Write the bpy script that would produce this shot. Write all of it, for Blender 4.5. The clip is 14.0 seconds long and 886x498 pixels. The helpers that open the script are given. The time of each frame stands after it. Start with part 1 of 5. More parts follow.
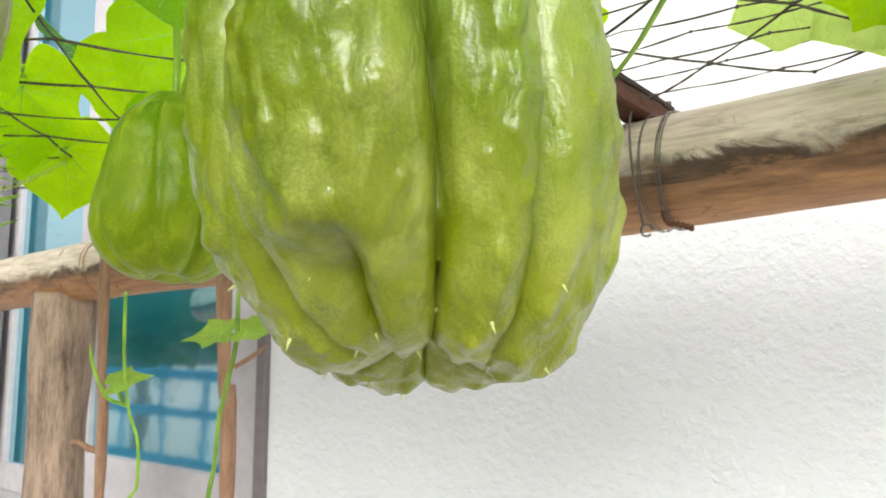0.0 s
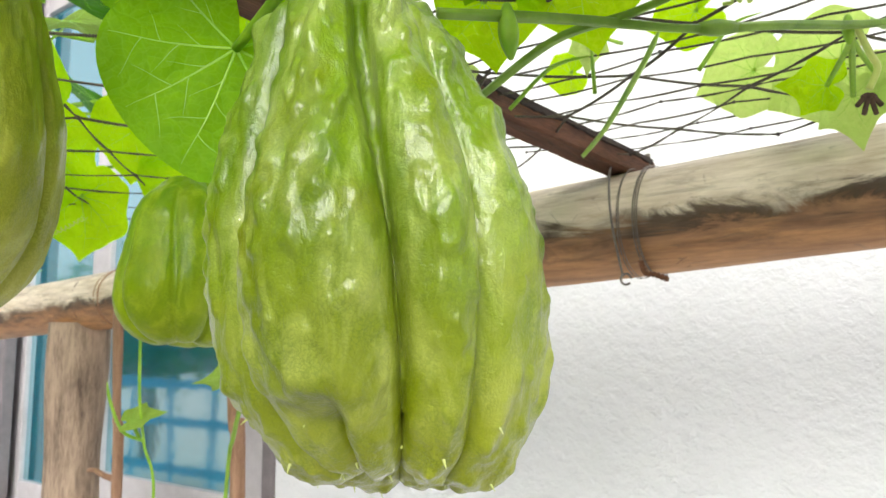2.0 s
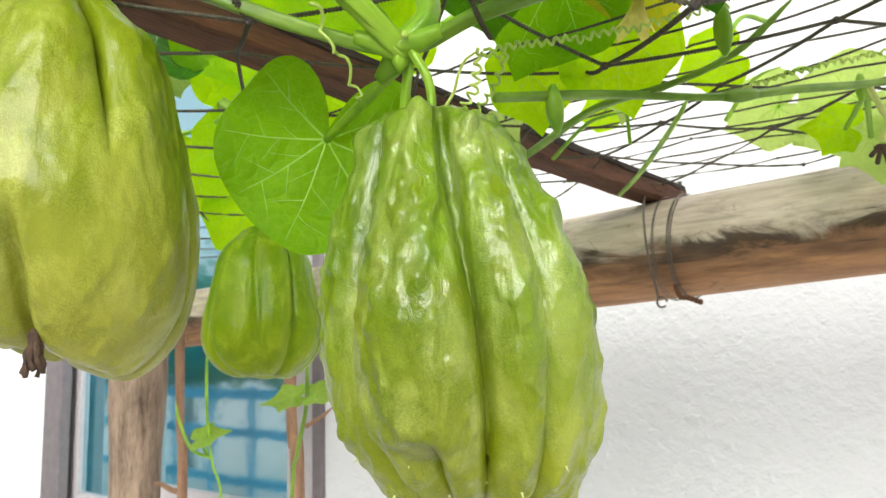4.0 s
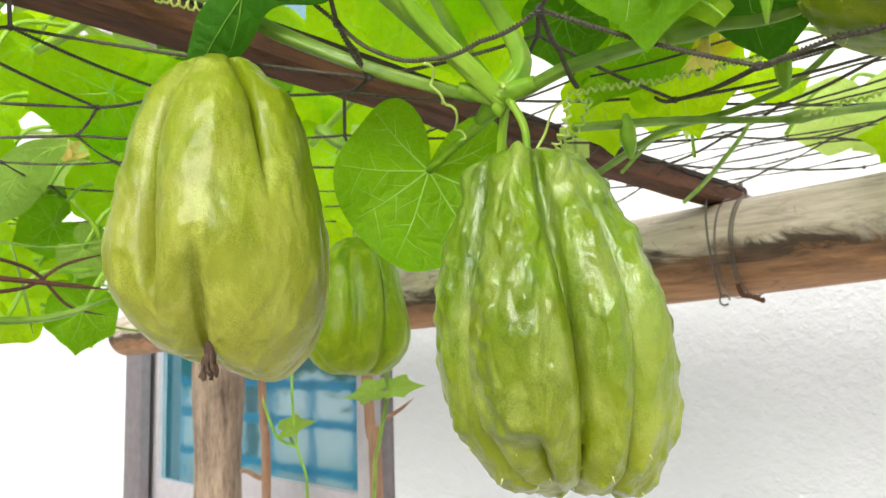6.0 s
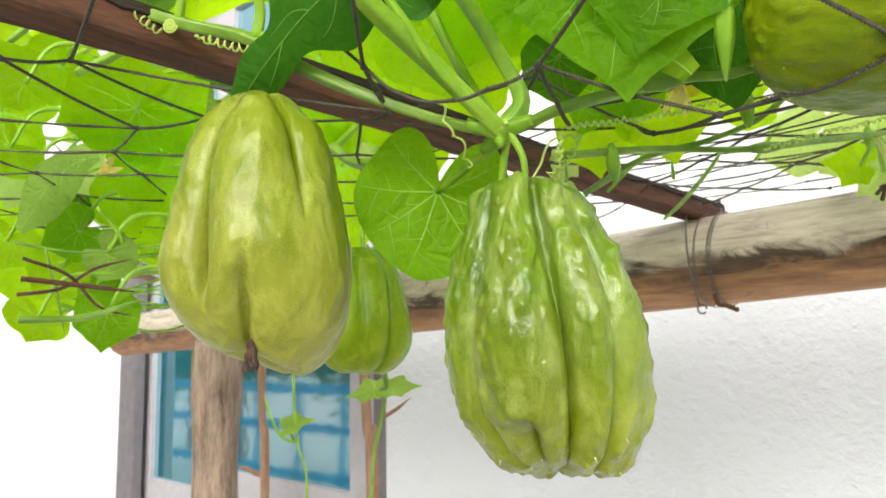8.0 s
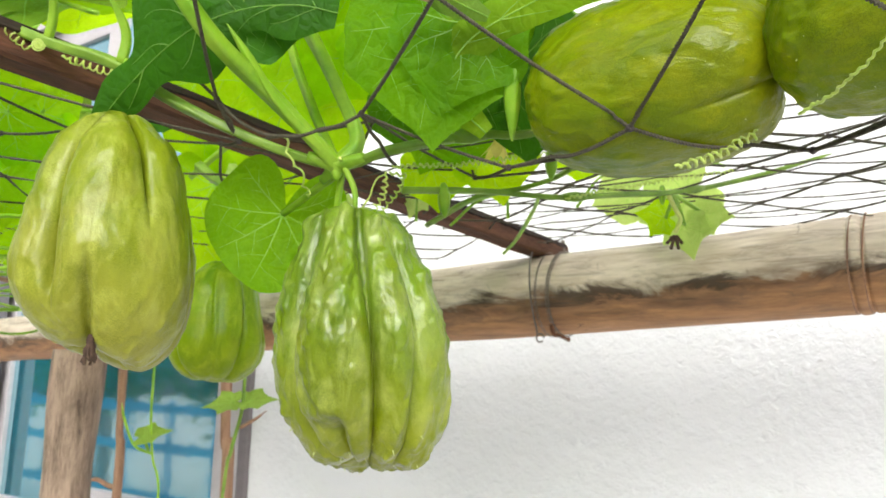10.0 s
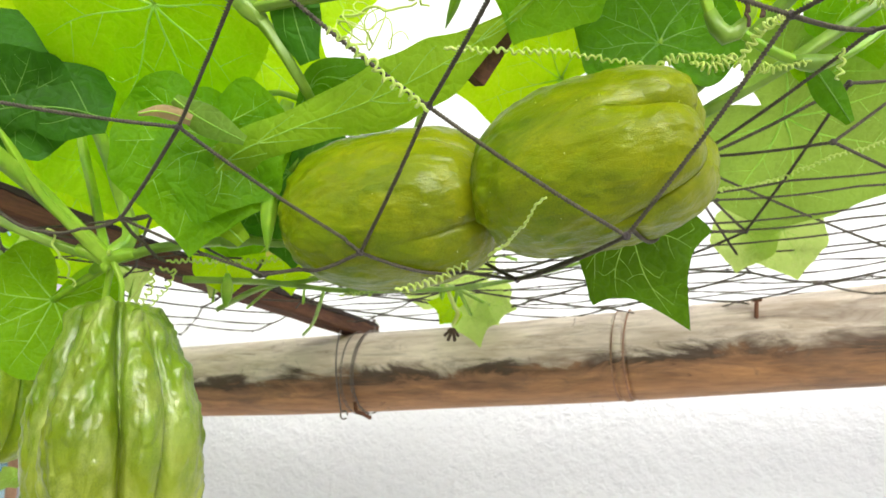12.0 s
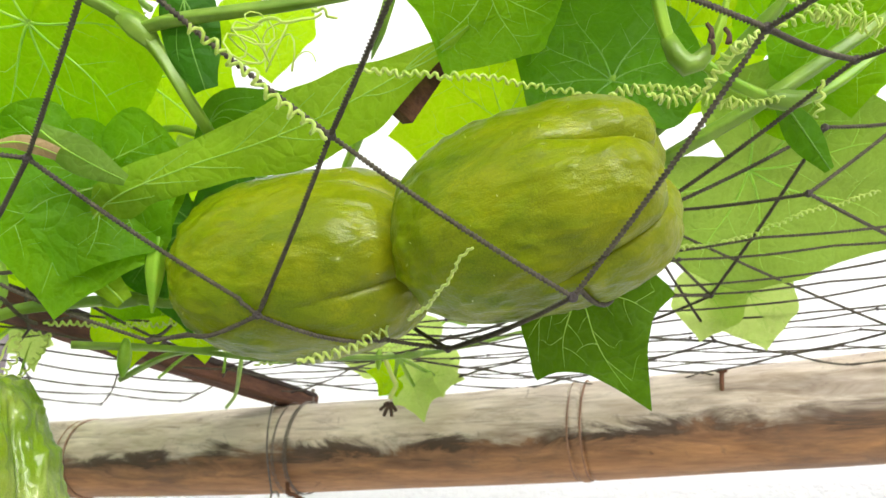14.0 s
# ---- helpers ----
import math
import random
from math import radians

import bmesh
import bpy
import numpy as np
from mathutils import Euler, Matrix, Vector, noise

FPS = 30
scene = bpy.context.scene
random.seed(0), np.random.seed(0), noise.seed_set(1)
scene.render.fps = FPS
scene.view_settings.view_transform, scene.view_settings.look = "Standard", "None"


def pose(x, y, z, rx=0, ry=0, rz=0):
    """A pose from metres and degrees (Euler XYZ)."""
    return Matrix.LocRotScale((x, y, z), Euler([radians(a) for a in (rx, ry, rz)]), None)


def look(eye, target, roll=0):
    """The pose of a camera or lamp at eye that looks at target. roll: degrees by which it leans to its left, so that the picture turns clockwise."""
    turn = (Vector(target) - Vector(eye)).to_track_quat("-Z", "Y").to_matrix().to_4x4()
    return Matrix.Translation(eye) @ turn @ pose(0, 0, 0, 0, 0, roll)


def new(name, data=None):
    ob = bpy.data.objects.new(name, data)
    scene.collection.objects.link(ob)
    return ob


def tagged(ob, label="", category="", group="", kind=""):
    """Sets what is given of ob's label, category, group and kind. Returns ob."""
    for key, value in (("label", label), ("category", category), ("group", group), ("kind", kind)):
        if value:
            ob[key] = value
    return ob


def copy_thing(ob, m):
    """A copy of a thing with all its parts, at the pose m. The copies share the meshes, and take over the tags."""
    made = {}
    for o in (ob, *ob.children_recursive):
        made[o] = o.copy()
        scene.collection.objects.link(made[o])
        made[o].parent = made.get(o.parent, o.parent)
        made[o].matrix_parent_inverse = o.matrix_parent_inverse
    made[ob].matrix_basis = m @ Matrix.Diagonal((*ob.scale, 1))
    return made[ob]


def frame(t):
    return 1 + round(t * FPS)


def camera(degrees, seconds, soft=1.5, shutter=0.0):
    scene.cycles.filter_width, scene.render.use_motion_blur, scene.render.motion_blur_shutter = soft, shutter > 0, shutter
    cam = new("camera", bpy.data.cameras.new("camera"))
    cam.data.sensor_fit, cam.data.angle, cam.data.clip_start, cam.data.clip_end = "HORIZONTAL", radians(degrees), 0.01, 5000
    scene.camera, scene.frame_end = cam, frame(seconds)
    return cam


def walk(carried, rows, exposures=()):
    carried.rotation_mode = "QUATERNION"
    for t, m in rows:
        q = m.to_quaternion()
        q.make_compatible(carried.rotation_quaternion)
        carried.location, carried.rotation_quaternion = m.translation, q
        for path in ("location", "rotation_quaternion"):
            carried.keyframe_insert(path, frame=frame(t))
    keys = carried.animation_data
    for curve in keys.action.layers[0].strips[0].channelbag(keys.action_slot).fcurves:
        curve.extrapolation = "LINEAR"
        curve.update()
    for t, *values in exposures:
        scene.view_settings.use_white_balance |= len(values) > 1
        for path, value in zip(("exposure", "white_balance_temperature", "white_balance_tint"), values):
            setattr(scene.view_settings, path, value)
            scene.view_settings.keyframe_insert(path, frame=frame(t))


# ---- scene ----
cam = camera(61.6, 14.0)
cam.data.dof.use_dof, cam.data.dof.focus_distance, cam.data.dof.aperture_fstop = True, 0.23, 37.0
PATH = [
    (0, (0.361, -0.006, 1.624), (-0.818, 1.591, 1.867), 0.1),
    (0.5, (0.367, -0.011, 1.632), (-0.812, 1.586, 1.872), -0.1),
    (1, (0.377, -0.018, 1.638), (-0.804, 1.579, 1.878), -0.1),
    (1.5, (0.386, -0.026, 1.645), (-0.798, 1.567, 1.891), -0.2),
    (2, (0.395, -0.035, 1.653), (-0.796, 1.551, 1.909), -0.4),
    (4.5, (0.416, -0.091, 1.671), (-0.868, 1.419, 1.94), -1.6),
    (5, (0.42, -0.104, 1.675), (-0.898, 1.377, 1.943), -1.8),
    (5.5, (0.424, -0.114, 1.677), (-0.923, 1.341, 1.938), -2.0),
    (6, (0.428, -0.122, 1.674), (-0.934, 1.321, 1.922), -1.7),
    (6.5, (0.431, -0.132, 1.674), (-0.938, 1.304, 1.92), -1.7),
    (7, (0.438, -0.142, 1.672), (-0.936, 1.29, 1.92), -1.6),
    (9.5, (0.489, -0.177, 1.672), (-0.69, 1.408, 1.983), 0.8),
    (10, (0.508, -0.179, 1.662), (-0.6, 1.452, 1.998), 1.4),
    (10.5, (0.522, -0.187, 1.662), (-0.506, 1.489, 2.027), 1.8),
    (11, (0.542, -0.19, 1.668), (-0.398, 1.528, 2.076), 1.8),
    (11.5, (0.562, -0.189, 1.675), (-0.28, 1.568, 2.13), 1.9),
    (12, (0.57, -0.186, 1.68), (-0.198, 1.592, 2.178), 1.9),
    (12.5, (0.575, -0.174, 1.684), (-0.142, 1.612, 2.229), 1.8),
    (13, (0.571, -0.16, 1.686), (-0.116, 1.623, 2.276), 1.8),
    (13.5, (0.568, -0.144, 1.686), (-0.106, 1.629, 2.319), 1.7),
    (14, (0.566, -0.133, 1.693), (-0.096, 1.633, 2.36), 1.7),
]
walk(cam, [(t, look(eye, target, roll)) for t, eye, target, roll in PATH])


# ---- light and exposure ----
scene.view_settings.exposure = 0.50
world = bpy.data.worlds.new("overcast_sky")
scene.world = world
world.use_nodes = True
wn = world.node_tree
sky = wn.nodes.new("ShaderNodeTexSky")
sky.sky_type, sky.sun_disc = "NISHITA", False
sky.sun_elevation, sky.sun_rotation = radians(24), radians(150)
sky.air_density, sky.dust_density = 1.0, 3.0
soft_sky = wn.nodes.new("ShaderNodeHueSaturation")
soft_sky.inputs["Saturation"].default_value = 0.13
wn.links.new(sky.outputs[0], soft_sky.inputs["Color"])
wn.links.new(soft_sky.outputs[0], wn.nodes["Background"].inputs["Color"])
wn.nodes["Background"].inputs["Strength"].default_value = 0.195
sun_data = bpy.data.lights.new("sun", "SUN")
sun_data.energy, sun_data.angle, sun_data.color = 1.0, radians(34), (1.0, 0.975, 0.93)
sun = new("sun", sun_data)
sun.matrix_world = look((2.1, -3.2, 3.35), (0.2, 0.1, 1.7))


# ---- material helpers ----
class Nodes:
    """A node material with a short way to add nodes and to join them."""

    def __init__(self, name):
        self.mat = bpy.data.materials.new(name)
        self.mat.use_nodes = True
        self.tree = self.mat.node_tree
        self.out = self.tree.nodes["Material Output"]
        self.bsdf = self.tree.nodes["Principled BSDF"]

    def add(self, kind, **values):
        node = self.tree.nodes.new("ShaderNode" + kind)
        for key, value in values.items():
            if isinstance(value, bpy.types.NodeSocket):
                self.tree.links.new(value, node.inputs[key])
            else:
                node.inputs[key].default_value = value
        return node

    def link(self, a, b):
        self.tree.links.new(a, b)

    def coords(self, scale=(1, 1, 1)):
        tc = self.add("TexCoord")
        mp = self.add("Mapping", Vector=tc.outputs["Object"])
        mp.inputs["Scale"].default_value = scale
        return mp.outputs[0]

    def noise(self, vec, scale, detail=4.0, rough=0.55, distort=0.0):
        n = self.add("TexNoise", Vector=vec, Scale=scale, Detail=detail, Roughness=rough, Distortion=distort)
        return n.outputs["Fac"]

    def ramp(self, fac, *stops):
        n = self.add("ValToRGB", Fac=fac)
        els = n.color_ramp.elements
        while len(els) < len(stops):
            els.new(0.5)
        for e, (p, c) in zip(els, stops):
            e.position = p
            e.color = (*c, 1) if isinstance(c, tuple) else (c, c, c, 1)
        return n.outputs["Color"]

    def mix(self, fac, a, b, blend="MIX"):
        n = self.add("MixRGB")
        n.blend_type = blend
        for key, value in (("Fac", fac), ("Color1", a), ("Color2", b)):
            if isinstance(value, bpy.types.NodeSocket):
                self.link(value, n.inputs[key])
            else:
                n.inputs[key].default_value = (*value, 1) if isinstance(value, tuple) else value
        return n.outputs[0]

    def math(self, op, a, b=0.0):
        n = self.add("Math")
        n.operation = op
        for k, value in enumerate((a, b)):
            if isinstance(value, bpy.types.NodeSocket):
                self.link(value, n.inputs[k])
            else:
                n.inputs[k].default_value = value
        return n.outputs[0]

    def bump(self, height, strength, distance, normal=None):
        n = self.add("Bump", Height=height, Strength=strength, Distance=distance)
        if normal is not None:
            self.link(normal, n.inputs["Normal"])
        return n.outputs[0]

    def principled(self, **values):
        for key, value in values.items():
            key = key.replace("_", " ")
            if isinstance(value, bpy.types.NodeSocket):
                self.link(value, self.bsdf.inputs[key])
            elif isinstance(value, tuple) and len(value) == 3 and key.endswith(("Color", "Tint")):
                self.bsdf.inputs[key].default_value = (*value, 1)
            else:
                self.bsdf.inputs[key].default_value = value
        return self.mat


def fruit_material(name, deep, mid, pale, yellow, net_scale, bump, rough, coat, gloss):
    """Chayote skin: smooth green with pale and olive clouds, a fine network of lines, yellower towards the blossom end."""
    n = Nodes(name)
    c = n.coords()
    lengthwise = n.coords((1, 1, 0.4))
    base = n.ramp(n.noise(lengthwise, 38, 3, 0.5, 0.5), (0.40, deep), (0.60, mid))
    clouds = n.ramp(n.noise(lengthwise, 85, 4, 0.55, 0.8), (0.46, 0.0), (0.68, 1.0))
    base = n.mix(n.math("MULTIPLY", clouds, 0.9), base, pale)
    olive = n.ramp(n.noise(c, 26, 3, 0.5, 0.9), (0.54, 0.0), (0.62, 1.0))
    base = n.mix(n.math("MULTIPLY", olive, 0.5), base, tuple(0.4 * v + 0.6 * w for v, w in zip(yellow, deep)))
    sep = n.add("SeparateXYZ", Vector=c)
    low = n.add("MapRange", Value=n.math("ADD", sep.outputs[2], n.math("MULTIPLY", n.noise(c, 30, 2), 0.05)))
    low.inputs["From Min"].default_value, low.inputs["From Max"].default_value = 0.045, -0.055
    base = n.mix(n.math("MULTIPLY", low.outputs[0], 0.75), base, yellow)
    warp = n.mix(0.004, c, n.add("TexNoise", Vector=c, Scale=260.0, Detail=3.0).outputs["Color"], "LINEAR_LIGHT")
    vor = n.add("TexVoronoi", Vector=warp, Scale=net_scale)
    vor.feature = "DISTANCE_TO_EDGE"
    lines = n.ramp(vor.outputs["Distance"], (0.0, 1.0), (0.16, 0.0))
    patch = n.ramp(n.noise(c, 60, 3, 0.6), (0.40, 0.30), (0.62, 1.0))
    base = n.mix(n.math("MULTIPLY", n.math("MULTIPLY", lines, patch), 0.42), base, tuple(v * 0.55 for v in deep))
    wrinkle = n.noise(n.coords((1, 1, 0.35)), 420, 3, 0.55, 0.5)
    h1 = n.bump(n.noise(n.coords((1, 1, 0.5)), 170, 4, 0.55, 0.4), bump * 1.0, 0.0013)
    h2 = n.bump(wrinkle, bump * 0.55, 0.0006, h1)
    h3 = n.bump(n.ramp(vor.outputs["Distance"], (0.0, 0.0), (0.3, 1.0)), bump * 0.4, 0.00028, h2)
    r = n.add("MapRange", Value=n.noise(c, 120, 3))
    r.inputs["To Min"].default_value, r.inputs["To Max"].default_value = rough - 0.06, rough + 0.10
    n.principled(Base_Color=base, Roughness=r.outputs[0], Normal=h3, Specular_IOR_Level=gloss, Coat_Weight=coat, Coat_Roughness=0.13, Coat_Normal=h2)
    n.principled(Subsurface_Weight=0.05, Subsurface_Scale=0.0015)
    n.bsdf.inputs["Subsurface Radius"].default_value = (0.8, 1.0, 0.3)
    return n.mat


def leaf_material(name, top, glow, share=0.5):
    """Thin leaf: glossy top and a strong yellow-green glow where light comes through it."""
    n = Nodes(name)
    c = n.coords()
    info = n.add("ObjectInfo").outputs["Random"]
    blotch = n.noise(c, 22, 4, 0.6)
    fine = n.noise(c, 260, 3, 0.6)
    dark = tuple(v * 0.62 for v in top)
    col = n.ramp(blotch, (0.3, dark), (0.7, top))
    col = n.mix(n.math("MULTIPLY", fine, 0.3), col, glow)
    glowing = n.ramp(blotch, (0.25, tuple(v * 0.7 for v in glow)), (0.75, glow))
    glowing = n.mix(n.math("MULTIPLY", info, 0.35), glowing, tuple(v * 0.6 for v in glow))
    bent = n.mix(0.006, c, n.add("TexNoise", Vector=c, Scale=120.0, Detail=2.0).outputs["Color"], "LINEAR_LIGHT")
    vor = n.add("TexVoronoi", Vector=bent, Scale=250.0)
    vor.feature = "DISTANCE_TO_EDGE"
    mesh_veins = n.ramp(vor.outputs["Distance"], (0.0, 1.0), (0.10, 0.0))
    glowing = n.mix(n.math("MULTIPLY", mesh_veins, 0.13), glowing, tuple(min(1, v * 1.5 + 0.08) for v in glow))
    wide = n.add("TexVoronoi", Vector=n.mix(0.02, c, n.add("TexNoise", Vector=c, Scale=40.0, Detail=2.0).outputs["Color"], "LINEAR_LIGHT"), Scale=95.0)
    wide.feature = "DISTANCE_TO_EDGE"
    web = n.math("MULTIPLY", n.ramp(wide.outputs["Distance"], (0.0, 1.0), (0.07, 0.0)), 0.07)
    col = n.mix(web, col, tuple(min(1, v * 1.6 + 0.07) for v in top))
    glowing = n.mix(web, glowing, tuple(min(1, v * 1.25 + 0.10) for v in glow))
    quilt = n.bump(n.ramp(wide.outputs["Distance"], (0.0, 0.0), (0.35, 1.0)), 0.3, 0.0022)
    normal = n.bump(vor.outputs["Distance"], 0.35, 0.0006, n.bump(n.noise(c, 60, 3), 0.4, 0.003, quilt))
    n.principled(Base_Color=col, Roughness=0.5, Normal=normal, Specular_IOR_Level=0.13)
    tr = n.add("BsdfTranslucent", Color=glowing, Normal=normal)
    mx = n.add("MixShader", Fac=share)
    n.link(n.bsdf.outputs[0], mx.inputs[1])
    n.link(tr.outputs[0], mx.inputs[2])
    n.link(mx.outputs[0], n.out.inputs["Surface"])
    return n.mat


def plain_material(name, a, b, scale, rough=0.5, bump=0.3, distance=0.001, stretch=(1, 1, 1), metal=0.0):
    n = Nodes(name)
    c = n.coords(stretch)
    f = n.noise(c, scale, 5, 0.6)
    g = n.noise(c, scale * 7, 3, 0.6)
    col = n.ramp(n.mix(0.35, f, g), (0.3, a), (0.7, b))
    return n.principled(Base_Color=col, Roughness=rough, Metallic=metal, Normal=n.bump(n.mix(0.5, f, g), bump, distance))


def stem_material(name, a, b, share=0.25):
    n = Nodes(name)
    c = n.coords()
    col = n.ramp(n.noise(c, 60, 4), (0.3, a), (0.7, b))
    fine = n.noise(c, 700, 3)
    n.principled(Base_Color=col, Roughness=0.42, Normal=n.bump(fine, 0.3, 0.0005))
    n.principled(Subsurface_Weight=share, Subsurface_Scale=0.004)
    n.bsdf.inputs["Subsurface Radius"].default_value = (0.7, 1.0, 0.3)
    return n.mat


def pole_material():
    """Weathered pole: pale worn upper side, dark ragged stain line, orange-brown underside."""
    n = Nodes("weathered_pole")
    c = n.coords()
    st = n.coords((2.2, 14, 14))
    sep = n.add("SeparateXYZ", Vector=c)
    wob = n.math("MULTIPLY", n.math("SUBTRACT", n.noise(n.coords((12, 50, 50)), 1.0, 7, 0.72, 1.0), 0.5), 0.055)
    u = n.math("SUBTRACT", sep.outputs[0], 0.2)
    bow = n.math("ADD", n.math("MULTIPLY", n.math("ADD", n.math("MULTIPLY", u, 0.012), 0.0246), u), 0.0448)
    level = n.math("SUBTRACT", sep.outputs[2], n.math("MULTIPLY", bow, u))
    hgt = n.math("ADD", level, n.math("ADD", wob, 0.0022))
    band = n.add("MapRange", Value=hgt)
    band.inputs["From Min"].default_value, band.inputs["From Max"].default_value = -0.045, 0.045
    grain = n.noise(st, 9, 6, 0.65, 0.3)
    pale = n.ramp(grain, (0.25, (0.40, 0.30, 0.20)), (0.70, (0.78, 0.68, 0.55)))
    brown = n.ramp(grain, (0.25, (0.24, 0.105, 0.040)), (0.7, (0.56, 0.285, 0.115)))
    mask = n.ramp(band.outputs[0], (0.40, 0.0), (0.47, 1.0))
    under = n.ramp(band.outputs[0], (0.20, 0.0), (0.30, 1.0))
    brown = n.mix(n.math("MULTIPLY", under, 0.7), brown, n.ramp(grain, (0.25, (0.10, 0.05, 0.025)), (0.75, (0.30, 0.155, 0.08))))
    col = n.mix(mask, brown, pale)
    rust = n.ramp(n.noise(c, 24, 5, 0.7, 0.5), (0.655, 0.0), (0.69, 1.0))
    col = n.mix(n.math("MULTIPLY", rust, 0.8), col, (0.11, 0.045, 0.022))
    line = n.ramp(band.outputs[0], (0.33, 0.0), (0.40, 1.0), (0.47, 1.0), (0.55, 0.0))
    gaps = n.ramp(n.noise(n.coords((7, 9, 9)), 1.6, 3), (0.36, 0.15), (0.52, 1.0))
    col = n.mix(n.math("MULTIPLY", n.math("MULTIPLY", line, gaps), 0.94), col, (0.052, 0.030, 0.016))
    old = n.add("MapRange", Value=n.math("ADD", sep.outputs[0], n.math("MULTIPLY", n.noise(n.coords((3, 20, 20)), 1.3, 4, 0.6), 0.5)))
    old.inputs["From Min"].default_value, old.inputs["From Max"].default_value = 0.72, 1.05
    weather = n.ramp(n.noise(n.coords((6, 26, 26)), 1.6, 6, 0.7, 0.8), (0.38, 0.0), (0.60, 1.0))
    col = n.mix(n.math("MULTIPLY", n.math("MULTIPLY", old.outputs[0], weather), 0.75), col, (0.12, 0.075, 0.045))
    spots = n.ramp(n.noise(c, 55, 4, 0.7, 0.8), (0.62, 0.0), (0.72, 1.0))
    col = n.mix(n.math("MULTIPLY", spots, 0.55), col, (0.13, 0.085, 0.055))
    smear = n.ramp(n.noise(n.coords((5, 24, 24)), 2.2, 5, 0.7, 0.9), (0.52, 0.0), (0.70, 1.0))
    col = n.mix(n.math("MULTIPLY", smear, 0.60), col, (0.14, 0.085, 0.052))
    cracks = n.ramp(n.noise(n.coords((3, 90, 90)), 2.5, 4), (0.60, 0.0), (0.68, 1.0))
    col = n.mix(n.math("MULTIPLY", cracks, 0.35), col, (0.10, 0.06, 0.035))
    nor = n.bump(n.mix(0.5, grain, cracks), 0.35, 0.002)
    return n.principled(Base_Color=col, Roughness=0.55, Normal=nor)


def stucco_material(name, tone):
    n = Nodes(name)
    c = n.coords()
    big = n.noise(c, 2.6, 4, 0.6)
    mid = n.noise(n.coords((1.0, 1.0, 1.5)), 42, 5, 0.6, 0.25)
    fine = n.noise(c, 190, 4, 0.6)
    col = n.ramp(big, (0.3, tuple(v * 0.93 for v in tone)), (0.7, tone))
    scuff = n.ramp(n.noise(c, 9, 5, 0.7, 1.2), (0.60, 0.0), (0.72, 1.0))
    col = n.mix(n.math("MULTIPLY", scuff, 0.10), col, (0.62, 0.60, 0.57))
    lumps = n.ramp(mid, (0.52, 0.0), (0.64, 1.0))
    nor = n.bump(fine, 0.5, 0.001, n.bump(n.noise(c, 62, 4, 0.62), 0.95, 0.004, n.bump(lumps, 0.22, 0.005)))
    return n.principled(Base_Color=col, Roughness=0.85, Normal=nor)


def glass_material():
    n = Nodes("blue_reflective_glass")
    c = n.coords()
    wave = n.bump(n.noise(c, 7, 3), 0.035, 0.01)
    gl = n.add("BsdfGlossy", Color=(0.74, 0.94, 0.98, 1), Roughness=0.05, Normal=wave)
    n.principled(Base_Color=(0.012, 0.20, 0.28), Roughness=0.1)
    mx = n.add("MixShader", Fac=0.58)
    n.link(n.bsdf.outputs[0], mx.inputs[1])
    n.link(gl.outputs[0], mx.inputs[2])
    n.link(mx.outputs[0], n.out.inputs["Surface"])
    return n.mat


M_MAIN = fruit_material("chayote_skin_rough", (0.094, 0.178, 0.002), (0.165, 0.270, 0.009), (0.33, 0.42, 0.09), (0.29, 0.275, 0.010), 720, 0.75, 0.33, 0.60, 0.16)
M_LEFT = fruit_material("chayote_skin_smooth", (0.150, 0.210, 0.002), (0.235, 0.295, 0.014), (0.37, 0.42, 0.065), (0.44, 0.40, 0.07), 800, 0.42, 0.34, 0.30, 0.10)
M_REAR = fruit_material("chayote_skin_rear", (0.11, 0.23, 0.0006), (0.18, 0.31, 0.002), (0.30, 0.42, 0.02), (0.30, 0.33, 0.004), 600, 0.35, 0.34, 0.15, 0.12)
M_NETF = fruit_material("chayote_skin_lying", (0.092, 0.165, 0.0001), (0.165, 0.240, 0.0002), (0.25, 0.30, 0.003), (0.28, 0.275, 0.004), 700, 0.7, 0.34, 0.26, 0.14)
# leaves in shade: the dimness is put into this leaf colour
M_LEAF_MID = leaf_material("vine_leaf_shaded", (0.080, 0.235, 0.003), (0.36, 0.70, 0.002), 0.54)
M_LEAF_YELLOW = leaf_material("vine_leaf_yellowing", (0.50, 0.46, 0.02), (0.85, 0.72, 0.03), 0.55)
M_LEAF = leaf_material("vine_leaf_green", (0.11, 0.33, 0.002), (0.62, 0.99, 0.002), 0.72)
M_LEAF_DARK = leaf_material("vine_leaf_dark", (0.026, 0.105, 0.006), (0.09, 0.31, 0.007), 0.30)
M_LEAF_PALE = leaf_material("vine_leaf_pale", (0.19, 0.30, 0.06), (0.42, 0.64, 0.07), 0.5)
M_LEAF_UNDER = leaf_material("vine_leaf_underside", (0.20, 0.36, 0.02), (0.52, 0.82, 0.02), 0.52)
M_WITHER = leaf_material("withered_leaf_edge", (0.42, 0.28, 0.14), (0.68, 0.48, 0.26), 0.3)
M_LEAF_LIGHT = leaf_material("vine_leaf_light", (0.26, 0.44, 0.09), (0.76, 0.98, 0.24), 0.68)
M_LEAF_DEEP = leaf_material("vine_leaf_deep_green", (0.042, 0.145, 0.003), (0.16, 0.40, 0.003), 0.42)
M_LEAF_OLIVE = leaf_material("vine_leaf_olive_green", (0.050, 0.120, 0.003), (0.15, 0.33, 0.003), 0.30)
M_VEIN = stem_material("leaf_vein", (0.24, 0.50, 0.03), (0.37, 0.64, 0.075), 0.5)
# vein copy with shade put into its colour, for the darker leaves
M_VEIN_DARK = stem_material("leaf_vein_shaded", (0.10, 0.27, 0.015), (0.18, 0.38, 0.04), 0.3)
